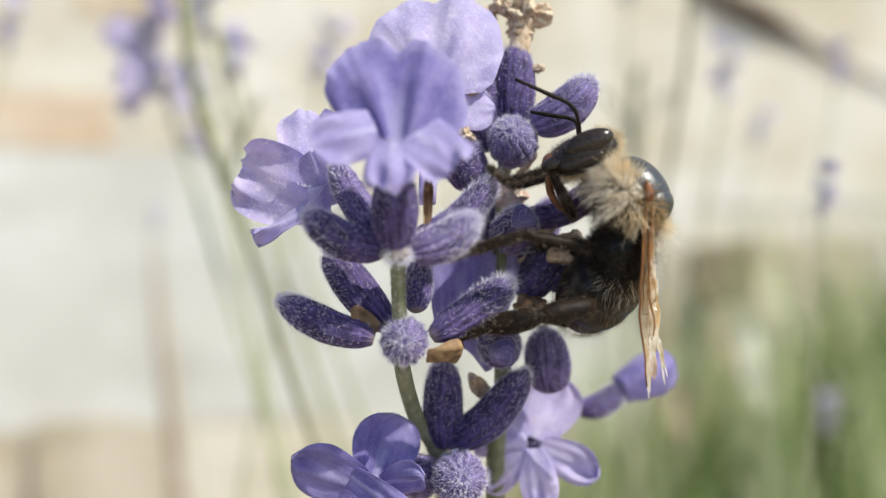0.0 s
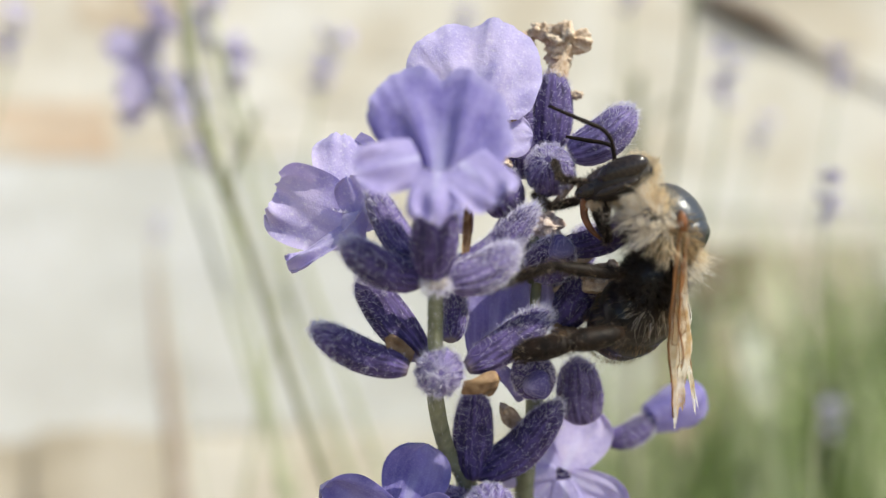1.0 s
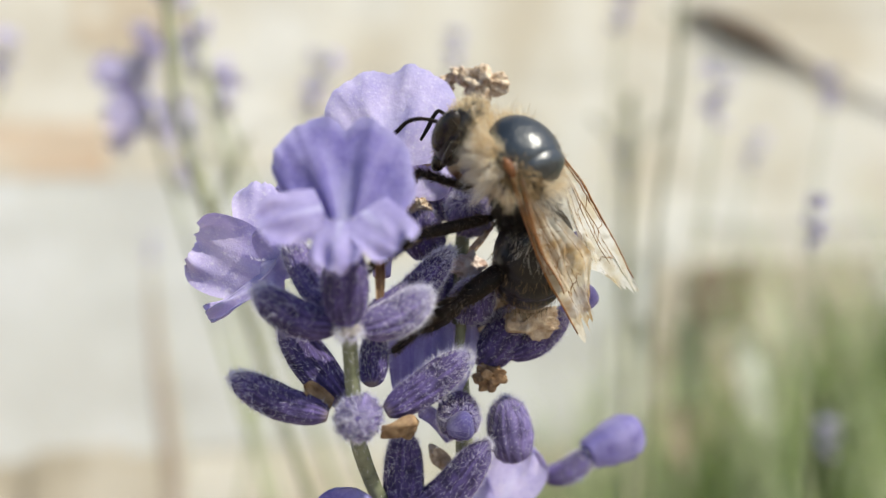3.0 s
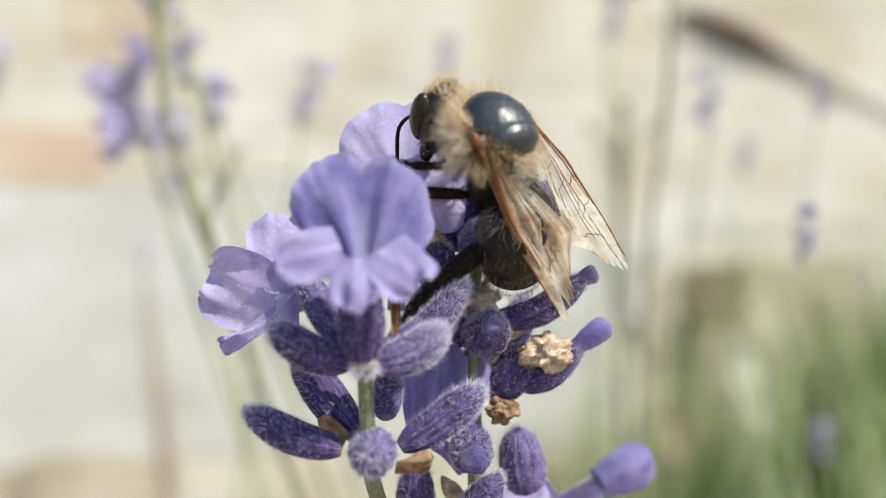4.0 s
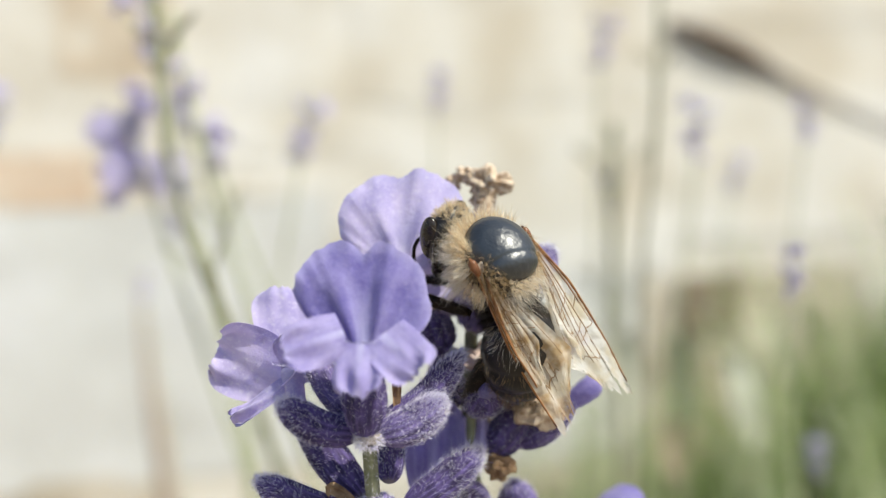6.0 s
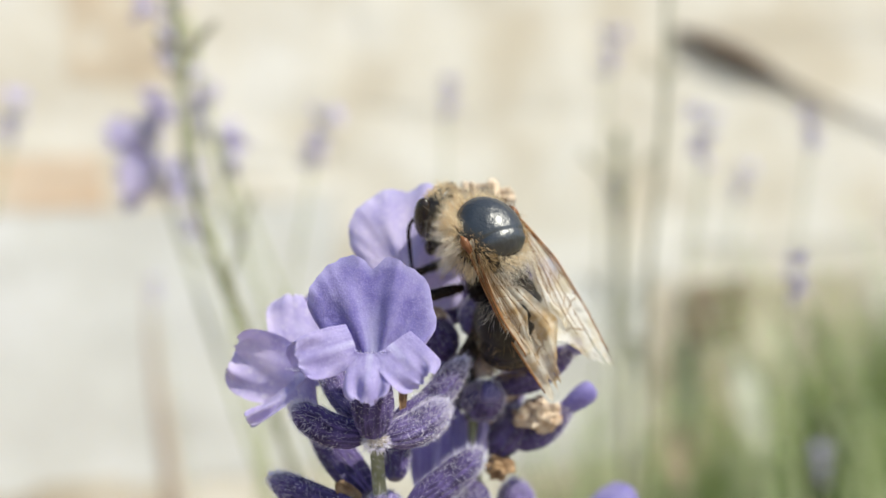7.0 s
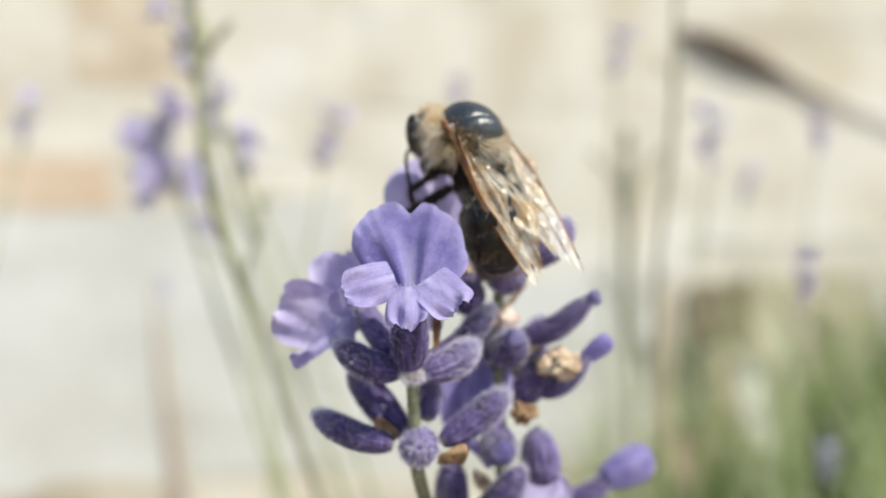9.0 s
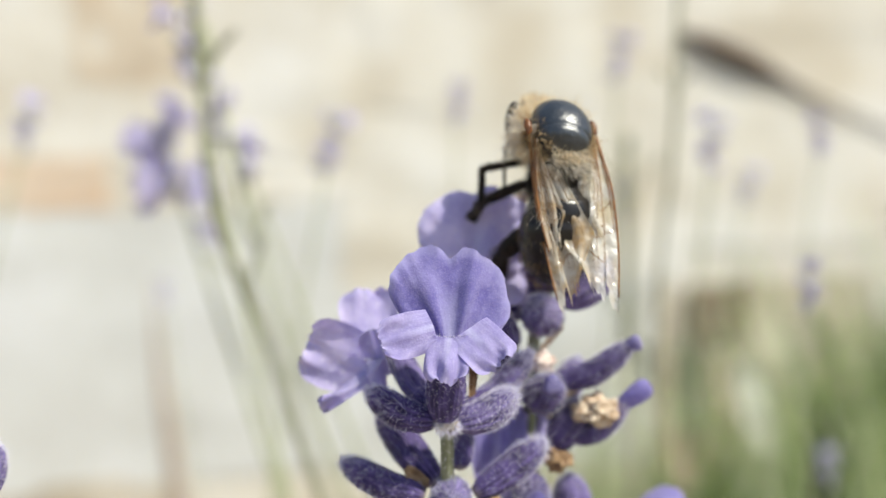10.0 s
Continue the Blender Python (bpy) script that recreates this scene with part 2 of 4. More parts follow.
def blade_material():
    n = Nodes("leaf_blades", 0.6)
    coords = n.add("ShaderNodeTexCoord")
    squeeze = n.add("ShaderNodeMapping")
    squeeze.inputs["Scale"].default_value = (1, 1, 0.25)
    n.link(coords.outputs["Object"], squeeze.inputs[0])
    # coarse noise paints shaded gaps and bright highlights into the blade colour
    dapple = n.add("ShaderNodeTexNoise", Scale=26.0, Detail=1.0)
    n.link(squeeze.outputs[0], dapple.inputs["Vector"])
    c = n.ramp(dapple.outputs["Fac"], (0.36, (0.09, 0.12, 0.045)), (0.5, (0.34, 0.45, 0.15)), (0.62, (0.76, 0.80, 0.54)))
    return n.colour(c).thin(c, 0.35).mat


BLADE = blade_material()


# ---- geometry helpers ----
rng = np.random.default_rng(7)


class Geo:
    """Collects vertices (millimetres), faces and texture coordinates of one mesh."""

    def __init__(self):
        self.v, self.f, self.uv = [], [], []

    def add(self, verts, faces, uvs=None):
        k = len(self.v)
        self.v += [tuple(p) for p in verts]
        self.uv += list(uvs) if uvs is not None else [(0.5, 0.5)] * len(verts)
        self.f += [tuple(i + k for i in face) for face in faces]
        return self

    def mesh(self, name, mat, origin=(0, 0, 0), smooth=True):
        me = bpy.data.meshes.new(name)
        v = (np.array(self.v) - np.array(origin)) * MM
        me.from_pydata(v.tolist(), [], self.f)
        layer = me.uv_layers.new(name="UVMap")
        index = np.empty(len(me.loops), dtype=np.int32)
        me.loops.foreach_get("vertex_index", index)
        layer.data.foreach_set("uv", np.array(self.uv, dtype=np.float32)[index].ravel())
        me.polygons.foreach_set("use_smooth", [smooth] * len(me.polygons))
        me.materials.append(mat)
        me.update()
        return me


def part(name, me, parent, label="", kind=""):
    ob = new(name, me)
    ob.parent = parent
    return tagged(ob, label, kind=kind)


def unit(v):
    v = np.asarray(v, float)
    return v / max(np.linalg.norm(v), 1e-9)


def side_of(a, hint=(0, -1, 0)):
    a = unit(a)
    h = np.asarray(hint, float)
    if abs(a @ unit(h)) > 0.95:
        h = np.array((1.0, 0, 0.2))
    s = unit(np.cross(a, h))
    return s, np.cross(a, s)


def spline(points, n):
    """Catmull-Rom curve through the points, n samples."""
    p = np.array(points, float)
    p = np.vstack([2 * p[0] - p[1], p, 2 * p[-1] - p[-2]])
    out = []
    for u in np.linspace(0, len(p) - 3 - 1e-6, n):
        i = int(u)
        t = u - i
        a, b, c, d = p[i:i + 4]
        out.append(0.5 * (2 * b + (c - a) * t + (2 * a - 5 * b + 4 * c - d) * t * t + (3 * b - a - 3 * c + d) * t ** 3))
    return np.array(out)


def tube(points, radii, sides=10, ribs=0, rib=0.0, rough=0.0):
    """A closed tube along the points."""
    p = np.array(points, float)
    r = np.interp(np.linspace(0, 1, len(p)), np.linspace(0, 1, len(radii)), radii)
    verts, faces, uvs = [], [], []
    tang = np.gradient(p, axis=0)
    s, _ = side_of(tang[0])
    th = np.linspace(0, 2 * np.pi, sides, endpoint=False)
    for i in range(len(p)):
        t = unit(tang[i])
        s = unit(s - t * (s @ t))
        w = np.cross(t, s)
        rr = r[i] * (1 + rib * np.cos(ribs * th)) * (1 + rough * rng.normal(size=sides))
        verts += list(p[i] + np.outer(rr * np.cos(th), s) + np.outer(rr * np.sin(th), w))
        uvs += [(i / (len(p) - 1), k / sides) for k in range(sides)]
    for i in range(len(p) - 1):
        for k in range(sides):
            a, b = i * sides + k, i * sides + (k + 1) % sides
            faces.append((a, b, b + sides, a + sides))
    faces.append(tuple(range(sides))[::-1])
    faces.append(tuple((len(p) - 1) * sides + k for k in range(sides)))
    return verts, faces, uvs


def ellipsoid(centre, axes, rotation=None, rows=18, cols=28, shape=None):
    """A closed ellipsoid; shape(dir) scales the radius."""
    verts, faces = [], []
    R = np.eye(3) if rotation is None else np.array(rotation)
    for i in range(rows + 1):
        phi = np.pi * i / rows
        for k in range(cols):
            th = 2 * np.pi * k / cols
            d = np.array((np.cos(phi), np.sin(phi) * np.cos(th), np.sin(phi) * np.sin(th)))
            q = d * np.array(axes) * (shape(d) if shape else 1.0)
            verts.append(np.array(centre) + R @ q)
    for i in range(rows):
        for k in range(cols):
            a, b = i * cols + k, i * cols + (k + 1) % cols
            faces.append((a, b, b + cols, a + cols))
    return verts, faces


def hairs(geo, roots, normals, length, width, lean=(0, 0, 0), spread=0.35, curl=0.0, clumps=0):
    """Tapered bent blades, one on each root."""
    n = len(roots)
    roots, d = np.asarray(roots, float), np.asarray(normals, float)
    d = d + np.asarray(lean) + rng.normal(size=(n, 3)) * spread
    d /= np.linalg.norm(d, axis=1)[:, None] + 1e-9
    L = (length if np.ndim(length) else np.full(n, length)) * rng.uniform(0.55, 1.25, n)
    s = np.cross(d, rng.normal(size=(n, 3)))
    s /= np.linalg.norm(s, axis=1)[:, None] + 1e-9
    bend = rng.normal(size=(n, 3)) * curl
    mid = roots + d * L[:, None] * 0.55
    tip = roots + (d + bend) * L[:, None]
    if clumps:
        heads = rng.choice(n, min(clumps, n), replace=False)
        near = np.concatenate([np.argmin(((q[:, None] - roots[heads][None]) ** 2).sum(2), 1) for q in np.array_split(roots, max(1, n // 2000))])
        goal = tip[heads][near] + rng.normal(size=(n, 3)) * 0.05
        tip = tip + (goal - tip) * 0.72
        mid = mid + (goal - mid) * 0.24
    w = width * rng.uniform(0.7, 1.3, n)[:, None] * s
    v = np.stack([roots - w, roots + w, mid + w * 0.7, mid - w * 0.7, tip], 1).reshape(-1, 3)
    k = np.arange(n) * 5 + len(geo.v)
    geo.v += [tuple(p) for p in v]
    geo.uv += [(0.5, 0.5)] * len(v)
    geo.f += [tuple(f) for f in np.column_stack([k, k + 1, k + 2, k + 3])] + [tuple(f) for f in np.column_stack([k + 3, k + 2, k + 4])]


# ---- lavender pieces ----
CALYX_PROFILE = (0.38, 0.66, 0.80, 0.88, 0.93, 0.97, 1.0, 1.0, 0.99, 0.96, 0.90, 0.80, 0.60, 0.10)


def calyx(parent, foot, base, tip, r, mat=None, bend=0.12, fuzz=2600, length=0.25, open_end=None, hair_mat=None, sag=(0, 0, -1)):
    """A ribbed woolly flower bud from base to tip, with its coat of hairs."""
    base, tip = np.array(base, float), np.array(tip, float)
    L = np.linalg.norm(tip - base)
    centre = spline([base, (base + tip) / 2 + np.array(sag) * L * bend, tip], 15)
    u = 0.5 - 0.5 * np.cos(np.linspace(0, np.pi, 15))
    centre = np.column_stack([np.interp(u, np.linspace(0, 1, 15), centre[:, i]) for i in range(3)])
    prof = np.interp(u, np.linspace(0, 1, len(CALYX_PROFILE)), CALYX_PROFILE) * r * 0.97
    g = Geo()
    g.add(*tube(centre, prof, 78, 13, 0.028, 0.016))
    bud = part("calyx", g.mesh("calyx", mat or CALYX, foot), parent)
    axis = unit(tip - base)
    s, w = side_of(axis)
    pile, tuft = 1700, int(fuzz * (1.15 if mat is CALYX_LIGHT else 0.75))
    for name, count, spread_of, coat_mat, width, long, label in (
            ("velvet", pile, (1.1, 1.0), FUZZ_DARK, 0.009, 0.55, "fine violet velvet"),
            ("fuzz", tuft, (1.9, 0.85), hair_mat or FUZZ, 0.0105, 1.3, "short pale woolly hairs")):
        h = Geo()
        t = np.clip(rng.beta(*spread_of, count), 0.04, 0.999)
        th = (rng.integers(0, 13, count) + rng.normal(0, 0.34, count)) * 2 * np.pi / 13
        rr = np.interp(t, u, prof) * (1 + 0.028 * np.cos(13 * th))
        c = np.column_stack([np.interp(t, u, centre[:, i]) for i in range(3)])
        nrm = np.outer(np.cos(th), s) + np.outer(np.sin(th), w)
        hairs(h, c + nrm * rr[:, None] * 0.98, nrm + np.outer(np.clip((t - 0.75) * 4, 0, 1) * 1.2, axis), long * length * (0.7 + 0.6 * t ** 2), width, axis * 0.5, 0.45, 0.3)
        part(name, h.mesh(name, coat_mat, foot), bud, label, "stuff")
    if open_end is not None:
        b = Geo()
        wide, long = open_end
        path = [tip + axis * (-0.5 * r + (long + 0.5 * r) * q) for q in 0.5 - 0.5 * np.cos(np.linspace(0, np.pi, 16))]
        b.add(*tube(path, np.array((0.62, 0.66, 0.74, 0.88, 0.98, 1.0, 0.9, 0.64, 0.08)) * r * wide, 24, 3, 0.13, 0.03))
        part("closed_corolla", b.mesh("closed_corolla", PETAL if long > 0.95 else PETAL_DARK, foot), bud, "furled violet corolla tip")
    return bud


def lobe(base, out, across, length, width, curl=0.0, cup=0.0, ruffle=0.1, neck=0.45, notch=0.0, seed=0.0, nu=18, ns=26, thick=0.045, tilt=0.0, square=0.0):
    """One thin rounded petal lobe with a wavy rim, as a closed sheet."""
    out, across = unit(out), unit(across)
    normal = np.cross(across, out)
    verts, faces, uvs = [], [], []
    for layer in (0, 1):
        for i in range(nu + 1):
            u = i / nu
            prof = neck + (1 - neck) * math.sin(min(u / 0.6, 1) * math.pi / 2)
            if u > 0.55:
                prof *= math.sqrt(max(0.0, 1 - ((u - 0.55) / (0.4505 + 0.04 * square)) ** (2.4 + 3 * square)))
            for k in range(ns + 1):
                s = 2 * k / ns - 1
                edge = max(u ** 2, abs(s) ** 3 * u)
                wave = noise.noise(Vector((s * 2.1 + seed, u * 1.7, seed * 1.3))) * ruffle * edge * 2.2 + 0.4 * ruffle * edge ** 2 * noise.noise(Vector((s * 6.5 + seed, u * 3, 4.1)))
                jag = 1 + 0.4 * ruffle * (noise.noise(Vector((s * 3.3, seed, u * 2))) + noise.noise(Vector((s * 9, seed, 3)))) * edge - notch * math.exp(-(s / 0.22) ** 2) * u
                h = curl * u * u * length + cup * s * s * width * prof + wave * length + 0.05 * width * math.cos(3.2 * s) * (1 - u) + 0.02 * width * noise.noise(Vector((s * 3 + seed, u * 5, 8)))
                p = np.array(base) + out * length * u * jag + across * (s * width * prof + tilt * u) + normal * (h + layer * thick * (1 - 0.6 * edge))
                verts.append(p)
                uvs.append((s * 0.5 + 0.5, u))
    m = ns + 1
    n = (nu + 1) * m
    for i in range(nu):
        for k in range(ns):
            a = i * m + k
            faces.append((a, a + 1, a + m + 1, a + m))
            faces.append((n + a, n + a + m, n + a + m + 1, n + a + 1))
    rim = [k for k in range(m)] + [i * m + ns for i in range(1, nu + 1)] + [nu * m + k for k in range(ns - 1, -1, -1)] + [i * m for i in range(nu - 1, 0, -1)]
    k = len(verts)
    m = len(rim)
    verts += [verts[i] for i in rim] + [verts[n + i] for i in rim]
    uvs += [uvs[i] for i in rim] * 2
    for i in range(m):
        j = (i + 1) % m
        faces.append((k + i, k + m + i, k + m + j, k + j))
    return verts, faces, uvs


def fan(base, up, across, reach, fold=0.35, roll=0.5, ruffle=0.2, thick=0.045, inner=0.5, seed=0.0, lean=0.0):
    """A broad two-lobed lip. reach: pairs of angle from the middle line and radius; the rim rolls back and the middle is creased."""
    up, across = unit(up), unit(across)
    normal = unit(np.cross(across, up))
    angles, radii = np.array(reach).T
    na, nr = 56, 18
    th = np.linspace(angles[0], angles[-1], na + 1)
    R = np.interp(th, angles, radii)
    R = np.convolve(np.pad(R, 1, "edge"), (0.25, 0.5, 0.25), "valid")
    verts, faces, uvs = [], [], []
    for layer in (0, 1):
        for j in range(nr + 1):
            q = j / nr
            for i in range(na + 1):
                a = radians(th[i])
                jag = 1 + q * q * (0.07 * noise.noise(Vector((th[i] * 0.07, seed, 3))) + 0.022 * noise.noise(Vector((th[i] * 0.27, seed, 7))))
                rr = inner + (R[i] * jag - inner) * q
                x = th[i] / max(abs(angles[0]), abs(angles[-1]))
                crease = fold * math.exp(-((abs(x) - 0.28) / 0.13) ** 2) * math.sin(math.pi * min(1, q * 1.05)) - 0.15 * fold * math.exp(-(x / 0.10) ** 2) * q
                h = crease - roll * q ** 3 + lean * q * x + ruffle * q * q * (noise.noise(Vector((th[i] * 0.045, q * 1.3, seed))) + 0.4 * noise.noise(Vector((th[i] * 0.15, q * 2, seed + 5)))) + 0.9 * abs(x) ** 2 * q * fold + 0.16 * q ** 5 * noise.noise(Vector((th[i] * 0.33, q, seed + 9)))
                verts.append(np.array(base) + rr * (math.sin(a) * across + math.cos(a) * up) + normal * (h - layer * thick * (1 - 0.5 * q)))
                uvs.append((x * 0.5 + 0.5, q))
    m = na + 1
    n = (nr + 1) * m
    for j in range(nr):
        for i in range(na):
            a = j * m + i
            faces.append((a, a + 1, a + m + 1, a + m))
            faces.append((n + a, n + a + m, n + a + m + 1, n + a + 1))
    rim = [i for i in range(m)] + [j * m + na for j in range(1, nr + 1)] + [nr * m + i for i in range(na - 1, -1, -1)] + [j * m for j in range(nr - 1, 0, -1)]
    k = len(verts)
    m = len(rim)
    verts += [verts[i] for i in rim] + [verts[n + i] for i in rim]
    uvs += [uvs[i] for i in rim] * 2
    for i in range(m):
        j = (i + 1) % m
        faces.append((k + i, k + m + i, k + m + j, k + j))
    return verts, faces, uvs


def flower(parent, foot, root, throat, mouth, lobes, mat=None, r=0.75, flare=0.0):
    """An open two-lipped flower: a tube from root to throat and its petals. mouth: the way that it opens."""
    g = Geo()
    root, throat = np.array(root, float), np.array(throat, float)
    path = spline([root, (root + throat) / 2 + np.array((0, 0, 0.15)), throat - unit(mouth) * 0.4, throat], 12)
    verts, faces, uvs = tube(path if flare else path[:-5], (r * 0.55, r * 0.65, r * 0.9, flare) if flare else (r * 0.55, r * 0.6, r * 0.65, r * 0.7), 20, 5, 0.04)
    g.add(verts, faces[:-1], uvs)
    corolla = part("corolla", g.mesh("corolla", mat or PETAL, foot), parent, "open violet-blue two-lipped corolla")
    h = Geo()
    a = rng.uniform(-1.1, 1.1, 90)
    row = np.column_stack([a, -0.25 - 0.1 * a ** 2, -0.1 + 0.12 * a ** 2])
    hairs(h, throat + row, np.tile(unit(mouth) + np.array((0, 0, 0.5)), (90, 1)), 0.26, 0.014)
    part("throat_hairs", h.mesh("throat_hairs", FUZZ, foot), corolla, "short white hairs in the throat", "stuff")
    for i, settings in enumerate(lobes):
        p = Geo()
        p.add(*(fan if "reach" in settings else lobe)(seed=i * 3.7 + throat[0], **settings))
        part("petal", p.mesh("petal", mat or (PETAL if i == 0 else PETAL_LIT), foot), corolla)
    return corolla


def sprig_empty(name, foot, label, category="lavender", group=""):
    ob = new(name)
    ob.empty_display_size = 0.01
    ob.matrix_world = REST @ Matrix.Translation(Vector(foot) * MM)
    return tagged(ob, label, category, group)


# ---- wall, ground and foliage ----
def block(x0, x1, z0, z1, depth, seed):
    """A rough stone: a box whose face is uneven and whose edges are worn."""
    nx, nz = 10, 8
    g = Geo()
    front = []
    for j in range(nz + 1):
        for i in range(nx + 1):
            a, b = i / nx, j / nz
            edge = min(a, 1 - a, b, 1 - b)
            p = Vector((a * 3 + seed, b * 3, seed))
            inset = 9 * max(0, 0.1 - edge) * 10 * 0.1
            dx, dz = 26 * noise.noise(p * 1.3), 26 * noise.noise(p * 1.5 + Vector((5, 0, 0)))
            front.append((x0 + (x1 - x0) * a + dx * (0.3 < a < 0.7 or b in (0, 1)), -depth * 0.3 + inset * 0.15 + 3 * noise.noise(p * 1.3 + Vector((0, 7, 0))), z0 + (z1 - z0) * b + dz * (a in (0, 1))))
    m = nx + 1
    faces = [(j * m + i, j * m + i + 1, (j + 1) * m + i + 1, (j + 1) * m + i) for j in range(nz) for i in range(nx)]
    rim = list(range(m)) + [j * m + nx for j in range(1, nz + 1)] + [nz * m + i for i in range(nx - 1, -1, -1)] + [j * m for j in range(nz - 1, 0, -1)]
    back = [(front[i][0], 6.0, front[i][2]) for i in rim]
    k = len(front)
    faces += [(rim[q], k + q, k + (q + 1) % len(rim), rim[(q + 1) % len(rim)]) for q in range(len(rim))]
    g.add(front + back, faces)
    return g


WALL_Y = 1.05
wall = Geo()
wall.add([(x, y, z) for x in (-2600, 2600) for y in (0, 220) for z in (-40, 1500)],
         [(0, 1, 3, 2), (4, 6, 7, 5), (0, 4, 5, 1), (2, 3, 7, 6), (1, 5, 7, 3), (0, 2, 6, 4)])
wall_back = new("wall_back", wall.mesh("wall_back", MORTAR, smooth=False))
wall_back.location = (0, WALL_Y, 0)
wall_back.rotation_euler = (0, 0, radians(12))
tagged(wall_back, "sunlit wall of pale limestone blocks with sandy mortar", "wall", kind="structure")
STONES = [
    (-531, -85, 519, 835, 9, CREAM), (-579, -378, 461, 519, 12, PEACH), (-352, -92, 461, 519, 7, CREAM),
    (-579, -120, 145, 459, 10, GREY), (-118, 322, 350, 568, 8, CREAM), (-84, 334, 569, 870, 9, CREAM),
    (322, 924, 387, 668, 7, CREAM), (334, 976, 669, 924, 10, CREAM), (-122, 278, 117, 353, 9, GREY),
    (274, 607, 178, 341, 6, BROWN), (602, 1125, 66, 338, 9, CREAM), (-627, -322, 5, 155, 11, BROWN),
    (-322, 68, 5, 132, 9, CREAM), (68, 602, 5, 102, 10, BROWN), (-778, -584, 166, 516, 8, CREAM), (-822, -527, 516, 814, 8, CREAM), (278, 607, 93, 185, 8, BROWN), (327, 411, 270, 338, 36, UMBER), (-404, -280, 599, 748, 13, TAN),
]
for i, (x0, x1, z0, z1, depth, mat) in enumerate(STONES):
    part("stone", block(x0, x1, z0, z1, depth, i * 2.3).mesh("stone", mat, smooth=False), wall_back)

ground = Geo()
n = 60
far = lambda a: 9000 * a + 2400000 * a ** 5
ground.add([(far(i / n - 0.5), far(j / n - 0.5), 6 * noise.noise(Vector((i * 0.9, j * 0.9, 0))) * (abs(i - n / 2) < 20 and abs(j - n / 2) < 20)) for j in range(n + 1) for i in range(n + 1)],
           [(j * (n + 1) + i, j * (n + 1) + i + 1, (j + 1) * (n + 1) + i + 1, (j + 1) * (n + 1) + i) for j in range(n) for i in range(n)])
tagged(new("ground", ground.mesh("ground", SOIL)), "dry pale brown garden soil", "ground", kind="structure")


def foliage(name, count, box, heights, lean, label, width=2.2, seed=3):
    """A clump of narrow upright leaves, far out of focus."""
    r = np.random.default_rng(seed)
    g = Geo()
    for _ in range(count):
        x, y = r.uniform(box[0], box[1]), r.uniform(box[2], box[3])
        h = r.uniform(*heights) * (0.55 + 0.45 * min(1, max(0, (x - box[0]) / (box[1] - box[0]) * 1.6)))
        dx, dy = r.normal(lean, 0.16), r.normal(0, 0.14)
        w, a = width * r.uniform(0.6, 1.2), r.uniform(0, 3.1)
        wx, wy = w * math.cos(a), w * math.sin(a)
        pts = []
        for q in (0, 0.35, 0.7, 1.0):
            k = (1, 1.1, 0.8, 0.12)[(0, 0.35, 0.7, 1.0).index(q)]
            cx, cy, cz = x + dx * h * q * q, y + dy * h * q * q, h * q
            pts += [(cx - wx * k, cy - wy * k, cz), (cx + wx * k, cy + wy * k, cz)]
        g.add(pts, [(0, 1, 3, 2), (2, 3, 5, 4), (4, 5, 7, 6)])
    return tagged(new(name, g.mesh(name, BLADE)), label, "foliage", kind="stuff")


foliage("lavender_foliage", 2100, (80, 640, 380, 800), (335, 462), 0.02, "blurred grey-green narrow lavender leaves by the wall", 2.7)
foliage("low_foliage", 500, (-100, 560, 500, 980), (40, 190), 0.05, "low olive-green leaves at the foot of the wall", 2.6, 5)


def gap_piece(top, bottom, half, mat, label, seed):
    """A broad pointed leaf shape, standing in for a foliage gap, on a long leafstalk."""
    top, bottom = np.array(top, float), np.array(bottom, float)
    ob = new("gap_piece")
    ob.matrix_world = REST
    tagged(ob, label, "leaf", "broad leaves by the wall")
    g = Geo()
    g.add(*lobe(bottom, top - bottom, (1, 0.25, 0), np.linalg.norm(top - bottom), half, 0.08, 0.15, 0.06, 0.35, 0.0, seed, 14, 12, 0.8))
    part("blade", g.mesh("blade", mat), ob)
    g = Geo()
    g.add(*tube(spline([bottom + (0, 0, 4), bottom + (6, 10, -80), bottom + (10, 30, -420 - bottom[2])], 12), (1.6, 2.0, 2.4), 8))
    part("leafstalk", g.mesh("leafstalk", STEM_PALE), ob)


gap_piece((150.2, 700, -31.9), (152, 700, -117.9), 18, WALL_GAP, "pale leaf-shaped stand-in for sunlit wall seen between the foliage", 1.0)
gap_piece((220.3, 640, -47.5), (233.6, 640, -118.2), 14, WALL_GAP, "pale leaf-shaped stand-in for sunlit wall seen between the foliage", 2.0)
gap_piece((199.4, 720, -34.1), (203.8, 720, -127.4), 14, SHADE_GAP, "dark leaf-shaped piece, shade between the leaves put in its colour", 3.0)
gap_piece((162.1, 600, -89.6), (164.6, 600, -132.1), 16, TAN_PIECE, "tan leaf-shaped piece low in the foliage", 4.0)

# a dark dry branch in front of the wall
g = Geo()
path = spline([(315, 1081, 327), (371, 1094, 308), (429, 1110, 285), (502, 1128, 251), (603, 1154, 212), (771, 1195, 160)], 24)
g.add(*tube(path, (5, 12, 13, 4.5, 2.5, 2, 2), 10, 0, 0, 0.1))
branch = new("dry_branch", g.mesh("dry_branch", BARK))
branch.matrix_world = REST
tagged(branch, "dark dry branch leaning against the pale wall", "branch")


